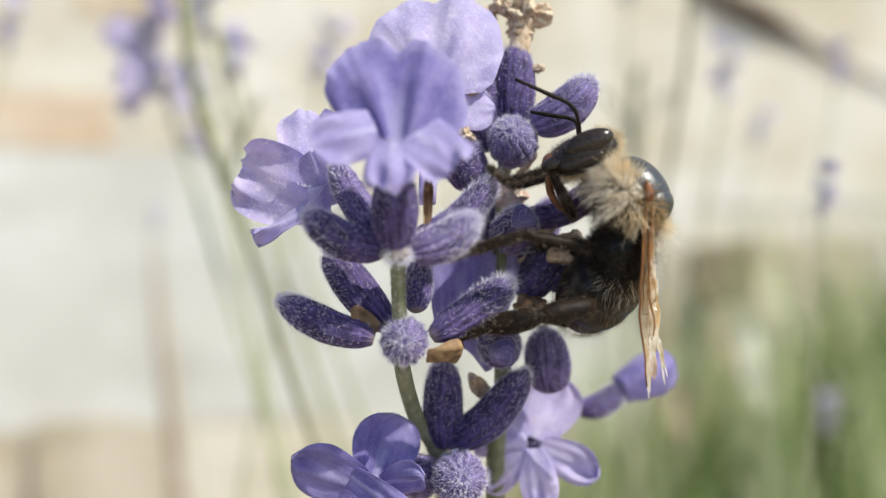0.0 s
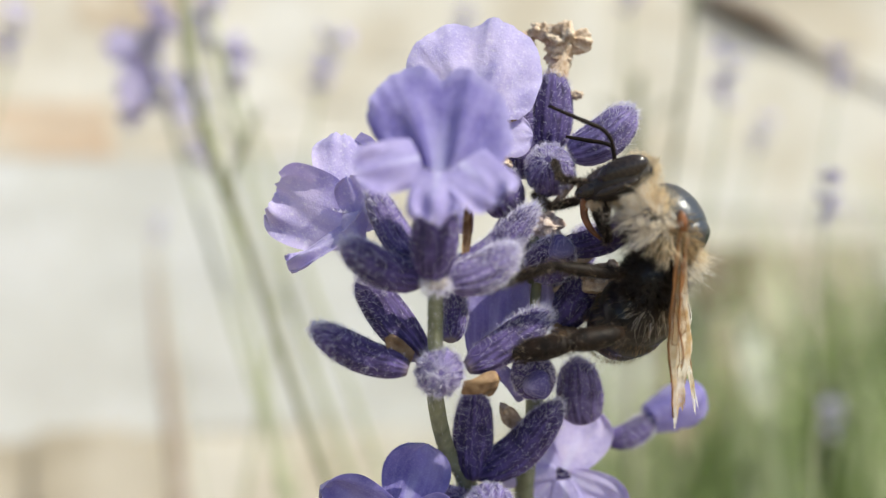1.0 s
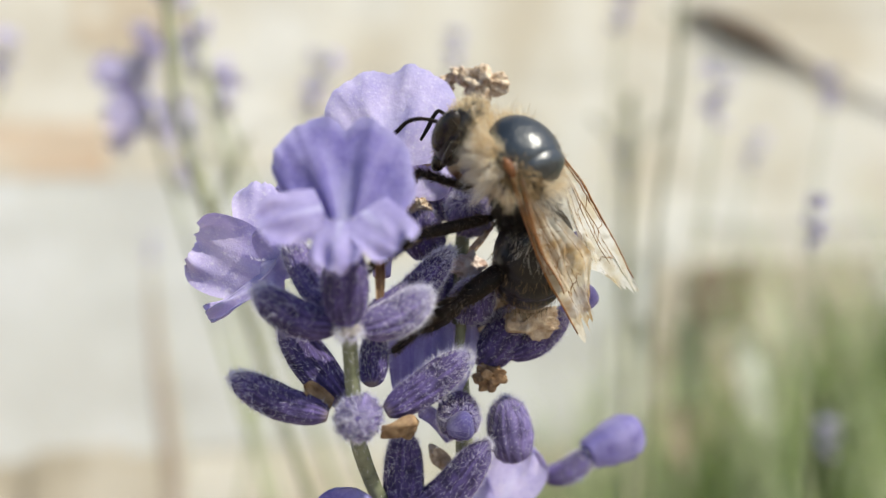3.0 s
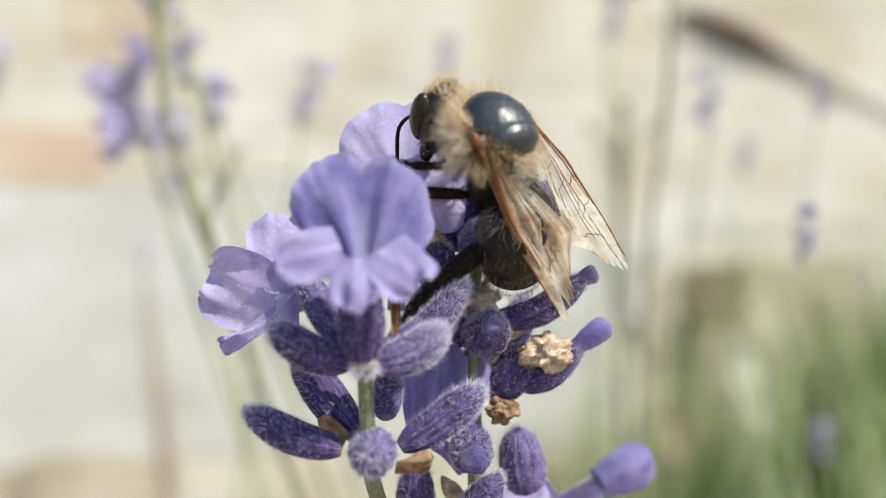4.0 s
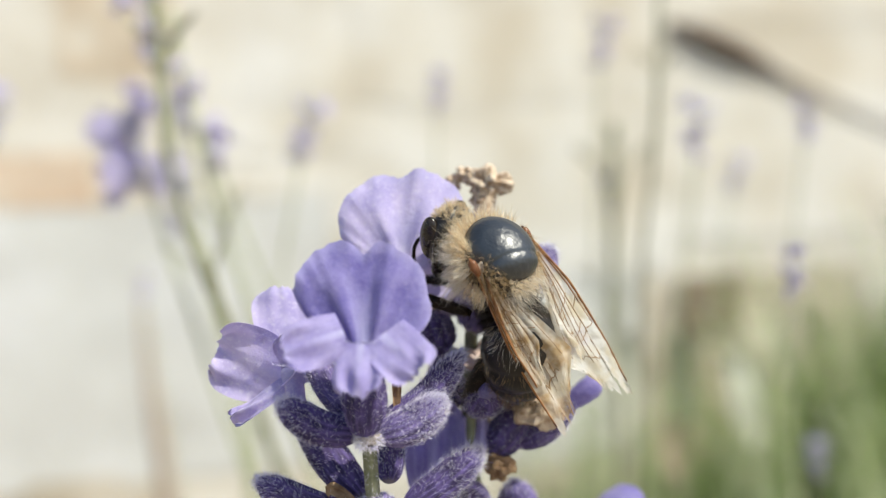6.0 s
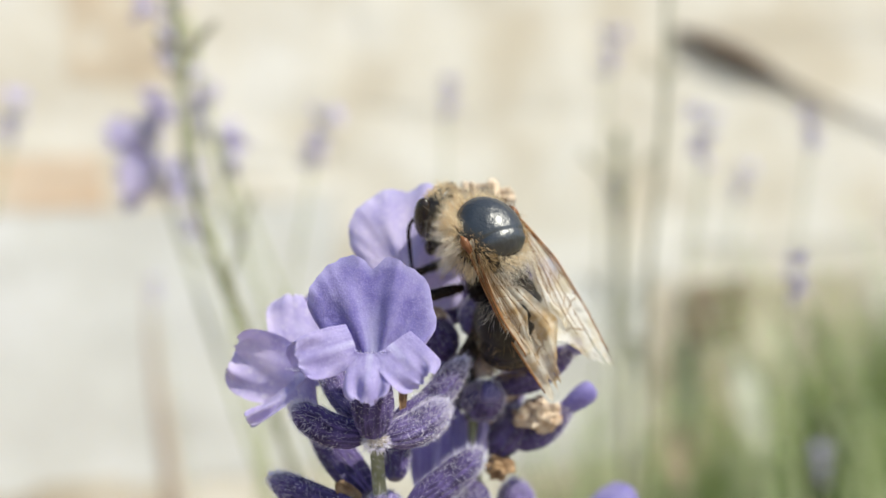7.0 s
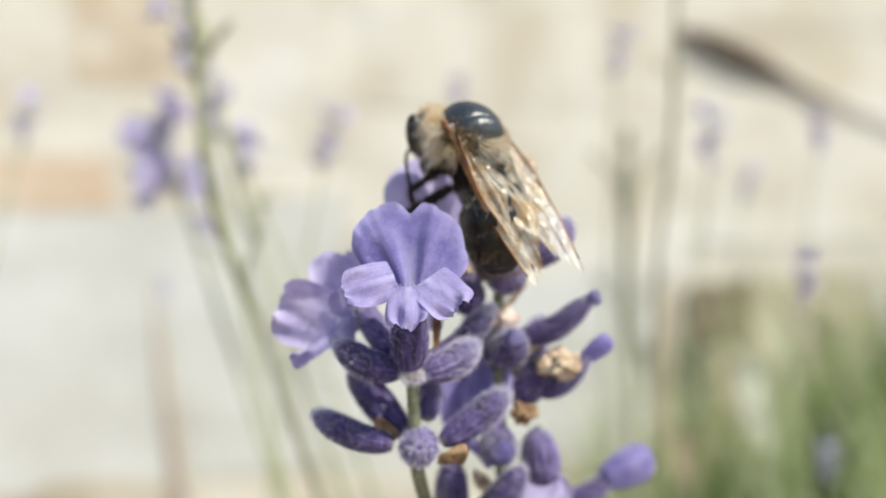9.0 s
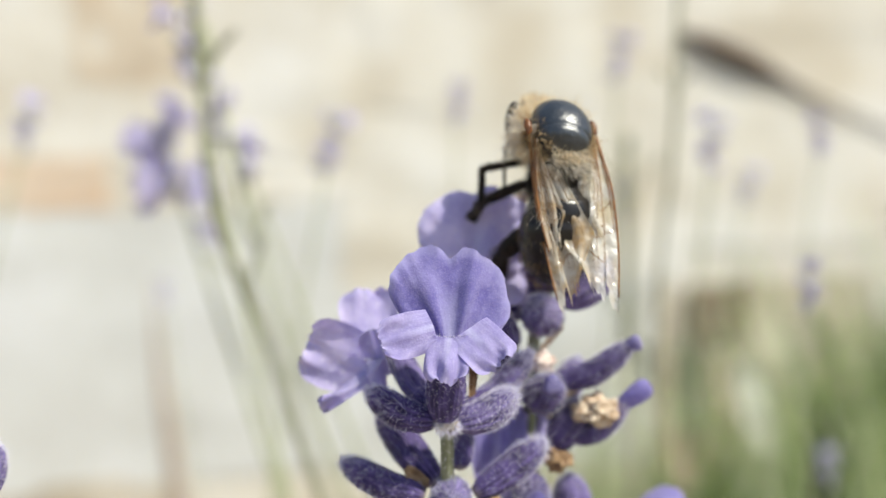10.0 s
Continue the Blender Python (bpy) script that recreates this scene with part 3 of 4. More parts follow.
# ---- blurred sprigs behind ----
def far_sprig(levels, seed, petal, group="background lavender sprigs"):
    """A whole sprig with its stem along -z, its head at the origin."""
    top = new("background_lavender")
    r = np.random.default_rng(seed)
    g = Geo()
    g.add(*tube(spline([(0, 0, -900), (9, 4, -500), (5, 2, -200), (1, 0, -60), (0, 0, 6)], 26), (0.9, 0.8, 0.6, 0.45), 8))
    part("stem", g.mesh("stem", STEM_PALE), top)
    bud = Geo()
    bud.add(*tube([(0, 0, i * 0.42) for i in range(14)], np.array(CALYX_PROFILE) * 1.25, 10))
    bud_mesh = bud.mesh("calyx", CALYX_HAZE)
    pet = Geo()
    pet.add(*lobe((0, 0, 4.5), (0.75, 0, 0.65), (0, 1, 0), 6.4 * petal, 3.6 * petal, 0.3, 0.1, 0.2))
    pet_mesh = pet.mesh("petal", PETAL_HAZE)
    for z, count, blooms in levels:
        for k in range(count):
            a = 2 * np.pi * (k + r.uniform(-0.3, 0.3)) / count + z
            m = Matrix.Translation(Vector((0, 0, z + r.uniform(-1, 1))) * MM) @ Matrix.Rotation(a, 4, "Z") @ Matrix.Rotation(radians(r.uniform(20, 75)), 4, "Y")
            part("calyx", bud_mesh, top).matrix_basis = m
            if k < blooms:
                for turn in (0, 110, -110):
                    part("petal", pet_mesh, top).matrix_basis = m @ Matrix.Rotation(radians(turn), 4, "Z")
    return tagged(top, "blurred lavender sprig with violet flowers", "lavender", group)


BLOOM = far_sprig(((-9, 2, 2), (3, 2, 2)), 11, 1.0)
SPARSE = far_sprig(((-13, 3, 1), (-5, 3, 0), (1, 3, 1)), 12, 0.6)
FAR = [
    (BLOOM, (-60.4, 180, 41.6), -16, 1.1), (SPARSE, (-45.7, 172, 47.1), -20, 1.0), (SPARSE, (-49.7, 158, 62.7), -12, 0.9), (SPARSE, (-61.3, 215, 33), -16, 0.8),
    (SPARSE, (-27, 207, 51), 12, 0.8), (SPARSE, (54.8, 125, 10.6), 4, 0.42), (SPARSE, (105.5, 230, 52.5), 10, 0.6), (SPARSE, (79.2, 240, 54), 8, 0.9),
    (SPARSE, (-112.7, 230, 62.9), 14, 0.8), (SPARSE, (-119.1, 360, 15.4), -8, 0.6), (SPARSE, (5.2, 260, 71.1), 3, 0.7), (SPARSE, (69.9, 320, 43.9), 4, 0.8),
    (SPARSE, (133.8, 300, -53.4), 6, 0.7), (SPARSE, (132.4, 360, 54), 14, 0.8), (SPARSE, (56.8, 260, 84.7), 6, 0.8),
]
used = set()
for i, (kind, place, lean, size) in enumerate(FAR):
    m = REST @ Matrix.Translation(Vector(place) * MM) @ Matrix.Rotation(radians(lean), 4, "Y") @ Matrix.Rotation(i * 1.3, 4, "Z")
    ob = copy_thing(kind, m) if kind in used else kind
    used.add(kind)
    ob.matrix_world = m @ Matrix.Diagonal((size, size, size, 1))

# loose pale green stalks that cross behind
def stalk(points, radius, label, taper=1.0, mat=STEM_PALE, nodes=()):
    """A bent stalk down to the soil; nodes: heights along it that bear a swollen joint and two narrow leaves."""
    ob = new("lavender_stalk")
    ob.matrix_world = REST
    g = Geo()
    seen = spline(points[:-1], 26)
    last, foot = seen[-1], np.array(points[-1], float)
    bend = last + unit(seen[-1] - seen[-2]) * 0.4 * np.linalg.norm(foot - last)
    below = [last * (1 - q) ** 2 + bend * 2 * q * (1 - q) + foot * q * q for q in np.linspace(0.1, 1, 10)]
    g.add(*tube(np.vstack([seen, below]), (radius * taper, radius, radius, radius * 0.9), 8))
    part("stem", g.mesh("stem", mat), ob)
    for q in nodes:
        k = int(q * 24)
        up = unit(seen[k] - seen[k + 1])
        g = Geo()
        g.add(*tube([seen[k] + up * h * radius for h in np.linspace(-2.5, 2.5, 9)], np.array((0.9, 1.3, 1.6, 1.3, 0.9)) * radius, 8))
        part("joint", g.mesh("joint", STEM_GREY), ob, "dark swollen joint")
        for side in (-1, 1):
            g = Geo()
            g.add(*lobe(seen[k], up + np.array((0.55 * side, 0.1, 0)), (0.3, 1, -0.2), 11 * radius, 1.1 * radius, 0.15 * side, 0.1, 0.06, 0.6, 0, k + side, 8, 6, 0.1))
            part("leaf", g.mesh("leaf", STEM_GREY), ob, "narrow grey-green leaf")
    return tagged(ob, label, "stalk", "background stalks")


stalk([(-40.9, 130, 72.7), (-39.4, 130, 50.8), (-38.5, 130, 32.2), (-37.4, 131, 23.1), (-34.7, 132, 15.1), (-31.3, 134, 5.7), (-28.5, 136, -4.3), (-25.2, 139, -17.1), (-17.5, 146, -43.6), (-26, 220, -440)], 0.85, "blurred grey-green lavender stalk leaning across the wall", 1.0, STEM_GREY, (0.18, 0.62))
stalk([(-49.1, 170, 66.4), (-44.1, 170, 39.9), (-39.6, 172, 20.2), (-32.3, 175, -4.4), (-17.8, 190, -56.7), (-10, 250, -440)], 0.8, "blurred pale lavender stalk behind the flowers", 1.0, STEM_PALE, (0.5,))
stalk([(55.7, 179, 107), (52.5, 179, 68.8), (50.2, 179, 40.8), (48.5, 184, 21.6), (47.4, 189, 2.6), (46.7, 202, -60.2), (70, 260, -440)], 0.6, "blurred olive lavender stalk before the wall", 1.0, STEM_GREY, (0.35,))
stalk([(72, 320, 66.8), (69.9, 320, 23.1), (69.9, 330, -98.4), (80, 370, -440)], 2.0, "blurred olive dry stalk before the wall", 1.0, STEM_GREY, (0.4, 0.7))

stalk([(-285, 850, 22.6), (-278.4, 850, -54.7), (-268, 852, -143.4), (-262.3, 855, -199.5), (-259.3, 860, -256.5), (-250, 880, -390)], 8, "blurred dry brown stalk at the foot of the wall", 0.12, DRY)

# ---- the sprig in front ----
FRONT_FOOT = (-1.0, 100.0, -443.0)
front_sprig = sprig_empty("lavender_sprig", FRONT_FOOT, "fresh lavender sprig with open violet flowers and woolly dark buds")
g = Geo()
g.add(*tube(spline([FRONT_FOOT, (6, 84, -250), (7, 72, -90), (0.66, 63, -22.48), (-0.35, 60, -14.39), (-1.79, 58.5, -11.37), (-2.55, 54.5, -7.4), (-2.6, 52, -4.02), (-2.62, 50.3, -0.69)], 60),
             (1.0, 0.9, 0.8, 0.62, 0.55, 0.5, 0.42, 0.42), 14, 4, 0.08, 0.01))
stem = part("stem", g.mesh("stem", STEM, FRONT_FOOT), front_sprig, "green square downy stem")
g = Geo()
pts = spline([(-0.35, 60, -14.39), (-1.79, 58.5, -11.37), (-2.55, 54.5, -7.4), (-2.6, 52, -4.02), (-2.62, 50.3, -0.69)], 1200)
nr = rng.normal(size=(1200, 3))
nr /= np.linalg.norm(nr, axis=1)[:, None]
hairs(g, pts + nr * 0.42, nr, 0.26, 0.012)
part("down", g.mesh("down", FUZZ, FRONT_FOOT), stem, "fine white down", "stuff")


def front_bud(base, tip, r, **more):
    return calyx(front_sprig, FRONT_FOOT, base, tip, r, **more)


front_bud((-4.16, 52.5, -5.43), (-9.94, 52.4, -3.03), 1.06, sag=(0, 0, -1), bend=0.06)
front_bud((-3.3, 54, -4.88), (-7.56, 56.5, 0.04), 1.3, bend=0.03)
front_bud((-2.41, 54.5, -5.77), (-2.24, 50.6, -5.36), 1.46, mat=CALYX_LIGHT, fuzz=1600, bend=0.0, length=0.3)
front_bud((-0.68, 52.5, -5.29), (4.35, 54, -1.93), 1.12, fuzz=2400, length=0.32, bend=0.03)
front_bud((-3.35, 50.6, -0.1), (-7.99, 50, 2.05), 1.1, bend=0.1)
front_bud((-3.15, 51.5, 0.7), (-6.75, 53, 5.44), 1.0, mat=CALYX_LIGHT, fuzz=1700)
front_bud((-2.81, 50.2, 0.03), (-2.63, 48.2, 4.54), 1.35, bend=0.04, fuzz=1700)
front_bud((-2.03, 50.4, -0.16), (2.0, 50.9, 1.75), 1.16, mat=CALYX_LIGHT, fuzz=3600, length=0.28, bend=0.1)
front_bud((-1.64, 51.5, 0.54), (3.3, 53.4, 4.4), 0.98, mat=CALYX, fuzz=3400, length=0.32)
front_bud((-1.72, 54, -3.83), (-1.51, 55.5, -0.5), 0.95)
# woolly knot where the upper buds meet
g = Geo()
g.add(*ellipsoid((-2.59, 49.9, -0.15), (0.8, 0.5, 0.5), None, 28, 36, lambda d: 0.95 + 0.5 * noise.noise(Vector(d) * 2.3) - 0.25 * abs(noise.noise(Vector(d) * 5))))
knot = part("knot", g.mesh("knot", WOOL, FRONT_FOOT), front_sprig, "woolly pale knot of short stalks")
g = Geo()
d = rng.normal(size=(800, 3))
d /= np.linalg.norm(d, axis=1)[:, None]
hairs(g, np.array((-2.59, 49.8, -0.29)) + d * (0.75, 0.55, 0.5), d, 0.5, 0.013)
part("down", g.mesh("down", FUZZ, FRONT_FOOT), knot, "fine white down", "stuff")


def bract(parent, foot, base, tip, across, width, mat=BRACT, name="bract", label="papery dry brown bract", curl=0.3, ruffle=0.25):
    g = Geo()
    base, tip = np.array(base, float), np.array(tip, float)
    g.add(*lobe(base, tip - base, across, np.linalg.norm(tip - base), width, curl, 0.35, ruffle, 0.7, 0.0, base[0] * 1.7, 10, 10, 0.08))
    return part(name, g.mesh(name, mat, foot), parent, label)


bract(front_sprig, FRONT_FOOT, (-1.0, 52, -6.5), (0.95, 51.5, -6.5), (0.1, -0.6, 0.8), 0.75, ruffle=0.3, curl=0.35)
bract(front_sprig, FRONT_FOOT, (-0.94, 51.5, 1.37), (-0.8, 51, 4.51), (1, 0, 0), 0.3)
bract(front_sprig, FRONT_FOOT, (-3.93, 53, -4.79), (-5.58, 53, -3.58), (0.3, 0, 0.9), 0.5)
bract(front_sprig, FRONT_FOOT, (-0.35, 60, -14), (0.81, 59.6, -11.39), (1, 0, 0.2), 0.16)

# the large flower, its two-lobed upper lip raised and three lobes below
THROAT = np.array((-2.47, 46.3, 5.81))
flower(front_sprig, FRONT_FOOT, (-2.68, 48.6, 3.51), THROAT, (0, -0.85, 0.2), [
    dict(base=THROAT + (0, 0.35, -1.8), up=(-0.01, 0.10, 1), across=(1, 0.02, 0.01), reach=((-49, 3.2), (-46, 4.3), (-41, 6.2), (-34, 6.8), (-22, 7.4), (-12, 7.8), (-6, 7.7), (-2, 7.2), (1, 6.4), (4, 7.2), (8, 7.9), (14, 7.8), (21, 7.2), (29, 6.6), (38, 5.9), (47, 5.3), (54, 4.6), (58, 3.4)), inner=1.3, fold=0.5, roll=0.6, ruffle=0.6),
    dict(base=THROAT + (-1.1, -0.2, 0.55), out=(-0.86, -0.41, -0.22), across=(-0.30, 0.20, 0.84), length=3.4, width=1.45, curl=-0.14, cup=-0.15, ruffle=0.13, neck=0.88, square=1),
    dict(base=THROAT + (-0.1, -0.3, -0.05), out=(-0.10, -0.54, -0.82), across=(1, -0.1, -0.08), length=3.0, width=1.4, curl=0.08, cup=0.2, ruffle=0.15, neck=0.85, square=1),
    dict(base=THROAT + (1.05, -0.2, 0.45), out=(0.63, -0.48, -0.61), across=(0.78, 0.15, 0.52), length=3.1, width=1.6, curl=0.12, cup=0.15, ruffle=0.13, neck=0.92, square=1),
], r=0.85)

# the flower on its flank, seen from the side
LEFT = np.array((-7.86, 54, 3.9))
flower(front_sprig, FRONT_FOOT, (-7.34, 53.3, 1.35), LEFT, (-0.6, -0.2, 0.6), [
    dict(base=LEFT + (0.3, 0.9, -0.6), out=(-0.22, 0.30, 0.93), across=(1, 0.2, 0.1), length=5.9, width=2.2, curl=0.03, cup=0.10, ruffle=0.07, neck=0.8, square=0.8),
    dict(base=LEFT + (0.3, 0.3, -1.0), out=(-0.88, 0.05, 0.36), across=(0.36, -0.25, 0.88), length=5.6, width=2.6, curl=0.05, cup=0.10, ruffle=0.10, neck=0.55, square=0.9),
    dict(base=LEFT + (-0.4, -0.1, -1.2), out=(-0.82, -0.1, -0.56), across=(0.5, -0.4, -0.7), length=4.0, width=0.75, curl=-0.04, cup=0.25, ruffle=0.20, neck=0.75, square=0.8),
    dict(base=LEFT + (0.9, 0.1, -1.2), out=(-0.30, -0.25, 0.9), across=(0.95, -0.1, 0.3), length=3.6, width=1.2, curl=0.05, cup=-0.2, ruffle=0.08, neck=0.9, square=0.3),
], mat=PETAL_FAR, r=1.0, flare=1.5)

# the flower at the top, behind the large one
TOP = np.array((-0.69, 56, 9.68))
flower(front_sprig, FRONT_FOOT, (-1.02, 54, 2.84), TOP, (0, -0.8, 0.4), [
    dict(base=TOP + (0.1, 0, 0), up=(0.06, 0.1, 1), across=(1, 0, -0.06), reach=((-75, 3.4), (-60, 5.0), (-45, 6.1), (-30, 6.8), (-18, 7.1), (-8, 7.1), (-3, 6.8), (4, 7.2), (18, 7.4), (32, 6.9), (46, 6.0), (58, 5.0), (68, 4.2), (78, 3.0)), inner=0.6, fold=0.4, roll=0.7, ruffle=0.5),
    dict(base=TOP + (1.2, 0.5, -0.6), out=(0.9, 0.1, 0.05), across=(-0.05, 0.2, 0.95), length=2.9, width=1.5, curl=0.0, cup=0.05, ruffle=0.06, neck=0.6),
], mat=PETAL_FAR, r=1.0)

# the lower whorl
front_bud((-0.08, 60, -13.69), (0.04, 59, -7.32), 1.4)
front_bud((0.23, 60, -13.41), (5.69, 58, -8.07), 1.35)
front_bud((0.81, 59, -15.49), (1.29, 55, -14.51), 1.8, mat=CALYX_LIGHT, fuzz=2400, bend=0)
front_bud((-0.55, 60, -15.17), (-2.56, 57, -14.6), 1.5, mat=CALYX_LIGHT, fuzz=1500)
front_bud((4.67, 65.5, -15.2), (8.2, 66.5, -13.6), 1.2)
front_bud((10.2, 66, -12.2), (14.1, 67, -10.5), 0.98, mat=CALYX, open_end=(1.75, 4.2))
LOW = np.array((-4.69, 56, -15.54))
flower(front_sprig, FRONT_FOOT, (-1.5, 59, -15.68), LOW, (-0.4, -0.7, 0.1), [
    dict(base=LOW + (0.2, 0.3, 0.4), out=(0.3, 0.2, 0.93), across=(0.95, 0, -0.25), length=4.6, width=2.2, curl=-0.05, cup=0.1, ruffle=0.08, neck=0.5),
    dict(base=LOW + (-0.5, 0, 0.3), out=(-0.9, -0.2, 0.35), across=(0.35, -0.3, 0.9), length=4.8, width=2.1, curl=-0.1, cup=0.1, ruffle=0.12, neck=0.6),
    dict(base=LOW + (0.8, -0.3, 0.5), out=(0.75, -0.5, 0.3), across=(-0.3, -0.3, 0.85), length=3.6, width=1.3, curl=-0.1, cup=0.1, ruffle=0.12, neck=0.5),
    dict(base=LOW + (-1.2, -0.5, 1.0), out=(0.80, -0.55, -0.42), across=(0.42, -0.25, 0.85), length=5.4, width=1.2, curl=-0.05, cup=0.12, ruffle=0.10, neck=0.7, square=0.4),
    dict(base=LOW + (-0.2, -0.5, -0.3), out=(-0.3, -0.8, -0.5), across=(1, -0.2, -0.2), length=3.4, width=1.6, curl=0.1, cup=0.1, ruffle=0.14, neck=0.5),
], mat=PETAL, r=1.1)
LOW2 = np.array((6.47, 63, -13.96))
flower(front_sprig, FRONT_FOOT, (2.26, 62, -14.47), LOW2, (0.2, -0.9, 0.1), [
    dict(base=LOW2 + (0.2, 0.2, 0.2), out=(0.45, 0.15, 0.88), across=(0.9, -0.1, -0.4), length=4.9, width=2.2, curl=0.0, cup=0.1, ruffle=0.08, neck=0.5),
    dict(base=LOW2 + (-0.4, 0.1, 0.2), out=(-0.75, 0.1, 0.6), across=(0.6, 0, 0.8), length=3.4, width=1.5, curl=0.0, cup=0.1, ruffle=0.1, neck=0.5),
    dict(base=LOW2 + (-0.5, -0.2, -0.3), out=(-0.65, -0.35, -0.68), across=(0.75, 0, -0.6), length=4.2, width=1.2, curl=0.08, cup=0.1, ruffle=0.16, neck=0.5),
    dict(base=LOW2 + (0.1, -0.3, -0.4), out=(0.10, -0.4, -0.92), across=(1, 0, 0.1), length=4.4, width=1.4, curl=0.08, cup=0.1, ruffle=0.16, neck=0.5),
    dict(base=LOW2 + (0.6, -0.2, -0.2), out=(0.85, -0.35, -0.4), across=(0.45, 0, 0.85), length=4.6, width=1.45, curl=0.08, cup=0.1, ruffle=0.16, neck=0.5),
], mat=PETAL_FAR, r=0.9)

# ---- the sprig behind it ----
BACK_FOOT = (12.0, 112.0, -443.0)
back_sprig = sprig_empty("lavender_sprig", BACK_FOOT, "fading lavender sprig with dried husks and violet buds")
g = Geo()
g.add(*tube(spline([BACK_FOOT, (10, 90, -250), (8, 76, -90), (3.99, 64, -23.25), (4.13, 60, -10.1), (3.84, 58.5, -2.24), (4.03, 58.5, 4.22), (4.64, 59, 9.24)], 60), (1.0, 0.9, 0.8, 0.6, 0.5, 0.45, 0.4), 12, 4, 0.08))
part("stem", g.mesh("stem", STEM, BACK_FOOT), back_sprig, "green square downy stem")


def back_bud(base, tip, r, **more):
    return calyx(back_sprig, BACK_FOOT, base, tip, r, **more)


back_bud((4.64, 59, 8.4), (4.91, 59, 13.92), 1.5, fuzz=1700)
back_bud((2.99, 59, 6.56), (2.51, 58.5, 12.96), 1.1)
back_bud((5.83, 57.5, 8.18), (9.84, 56.5, 10.98), 1.4, mat=CALYX_LIGHT, fuzz=1700)
back_bud((5.11, 60, 7.45), (4.26, 55.5, 7.54), 1.65, mat=CALYX_LIGHT, fuzz=2400)
back_bud((4.18, 59, 1.27), (4.99, 54.5, 1.95), 1.5, open_end=(0.5, 0.5))
back_bud((3.57, 58.5, -5.28), (3.82, 55.5, -6.53), 1.45, open_end=(0.6, 0.9))
back_bud((7.69, 61, -9.87), (6.94, 60, -5.42), 1.6, mat=CALYX_LIGHT, fuzz=1200)
back_bud((4.95, 59, -3), (7.55, 58.5, 0.29), 1.45)
back_bud((5.18, 58, 1.96), (11.11, 56, 4.91), 1.0, open_end=(0.6, 0.7))
back_bud((7.04, 58.5, -2.48), (11.06, 58, 0.55), 0.95, open_end=(0.85, 2.2))
back_bud((4.72, 60, -1.13), (7.84, 60, 3.55), 1.3, mat=CALYX_LIGHT)
back_bud((2.16, 58, 4.28), (0.89, 57, 7.31), 1.5)
back_bud((2.53, 59, 4.26), (2.18, 60, 0.04), 1.6)


def husk(centre, size, seed, mat=HUSK, label="shrivelled papery brown husk"):
    """A crumpled dead corolla."""
    g = Geo()
    fold = lambda d, f: abs(noise.noise(Vector(d) * f + Vector((seed, f, seed))))
    g.add(*ellipsoid(centre, (size, size * 0.8, size * 0.75), None, 36, 52,
                     lambda d: 0.95 + 0.5 * noise.noise(Vector(d) * 1.8 + Vector((seed, 0, 0))) - 0.42 * fold(d, 1.9) - 0.3 * fold(d, 5.0)))
    return part("husk", g.mesh("husk", mat, BACK_FOOT), back_sprig, label)


husk((5.7, 59, 15.9), 1.75, 1.0)
husk((4.0, 59.2, 16.5), 0.9, 2.0)
husk((5.2, 59, 14.9), 1.0, 6.0)
husk((3.0, 59.5, 16.0), 0.75, 3.0)
g = Geo()
g.add(*tube(spline([(5.02, 59, 13.27), (5.3, 59, 14.61), (5.6, 59, 15.6)], 8), (0.75, 0.65, 0.8), 10, 5, 0.15, 0.06))
part("dry_tube", g.mesh("dry_tube", HUSK, BACK_FOOT), back_sprig, "withered brown corolla tube")
husk((8.56, 57.2, -0.11), 1.75, 4.0)
husk((5.81, 57.5, -3.83), 1.2, 5.0, BRACT)
husk((4.4, 57.8, 3.4), 1.3, 11.0, HUSK_PINK, "papery pinkish spent flower")
husk((6.6, 58.2, 1.6), 0.95, 12.0, HUSK_PINK, "papery pinkish spent flower")
husk((1.89, 57, 10.22), 0.45, 8.0)
husk((1.32, 56.6, 7.47), 0.8, 9.0)
husk((6.4, 58.6, 12.15), 0.5, 10.0)
for a, b in (((4.37, 58, 4.18), (6.15, 57, 5.96)), ((5.88, 58, 0.79), (8, 57, 1.89)), ((4.41, 58.5, -1.48), (7.58, 58, -0.34)), ((3.16, 60, -10.1), (1.76, 59, -8.4))):
    bract(back_sprig, BACK_FOOT, a, b, (0.3, -0.4, 0.8), 0.8, HUSK)
# a wide petal that shows between the stems
VIOLET = np.array((1.09, 57.5, -5.42))
flower(back_sprig, BACK_FOOT, (3.14, 59, -8), VIOLET, (0, -0.5, 0.8), [
    dict(base=VIOLET, out=(0.05, 0.1, 1), across=(1, -0.1, 0), length=6.6, width=2.2, curl=0.0, cup=0.1, ruffle=0.06, neck=0.7),
    dict(base=VIOLET + (1.6, 0.3, 0.5), out=(0.3, 0.1, 1), across=(1, -0.1, -0.3), length=5.4, width=1.5, curl=0.0, cup=0.1, ruffle=0.06, neck=0.7),
], r=0.8)
# a third sprig at the side, of which a bud comes into view late
SIDE_FOOT = (-44.0, 90.0, -443.0)
side_sprig = sprig_empty("lavender_sprig", SIDE_FOOT, "lavender sprig with a violet bud and yellowed bract")
g = Geo()
g.add(*tube(spline([SIDE_FOOT, (-40, 75, -250), (-36, 60, -80), (-33.4, 51, -14), (-32.9, 50, -3.2)], 40), (0.9, 0.8, 0.6, 0.5), 12, 4, 0.08))
part("stem", g.mesh("stem", STEM, SIDE_FOOT), side_sprig, "green square downy stem")
calyx(side_sprig, SIDE_FOOT, (-33.0, 50, -3.0), (-32.3, 49.8, 0.4), 0.95, mat=CALYX_LIGHT, fuzz=1200)
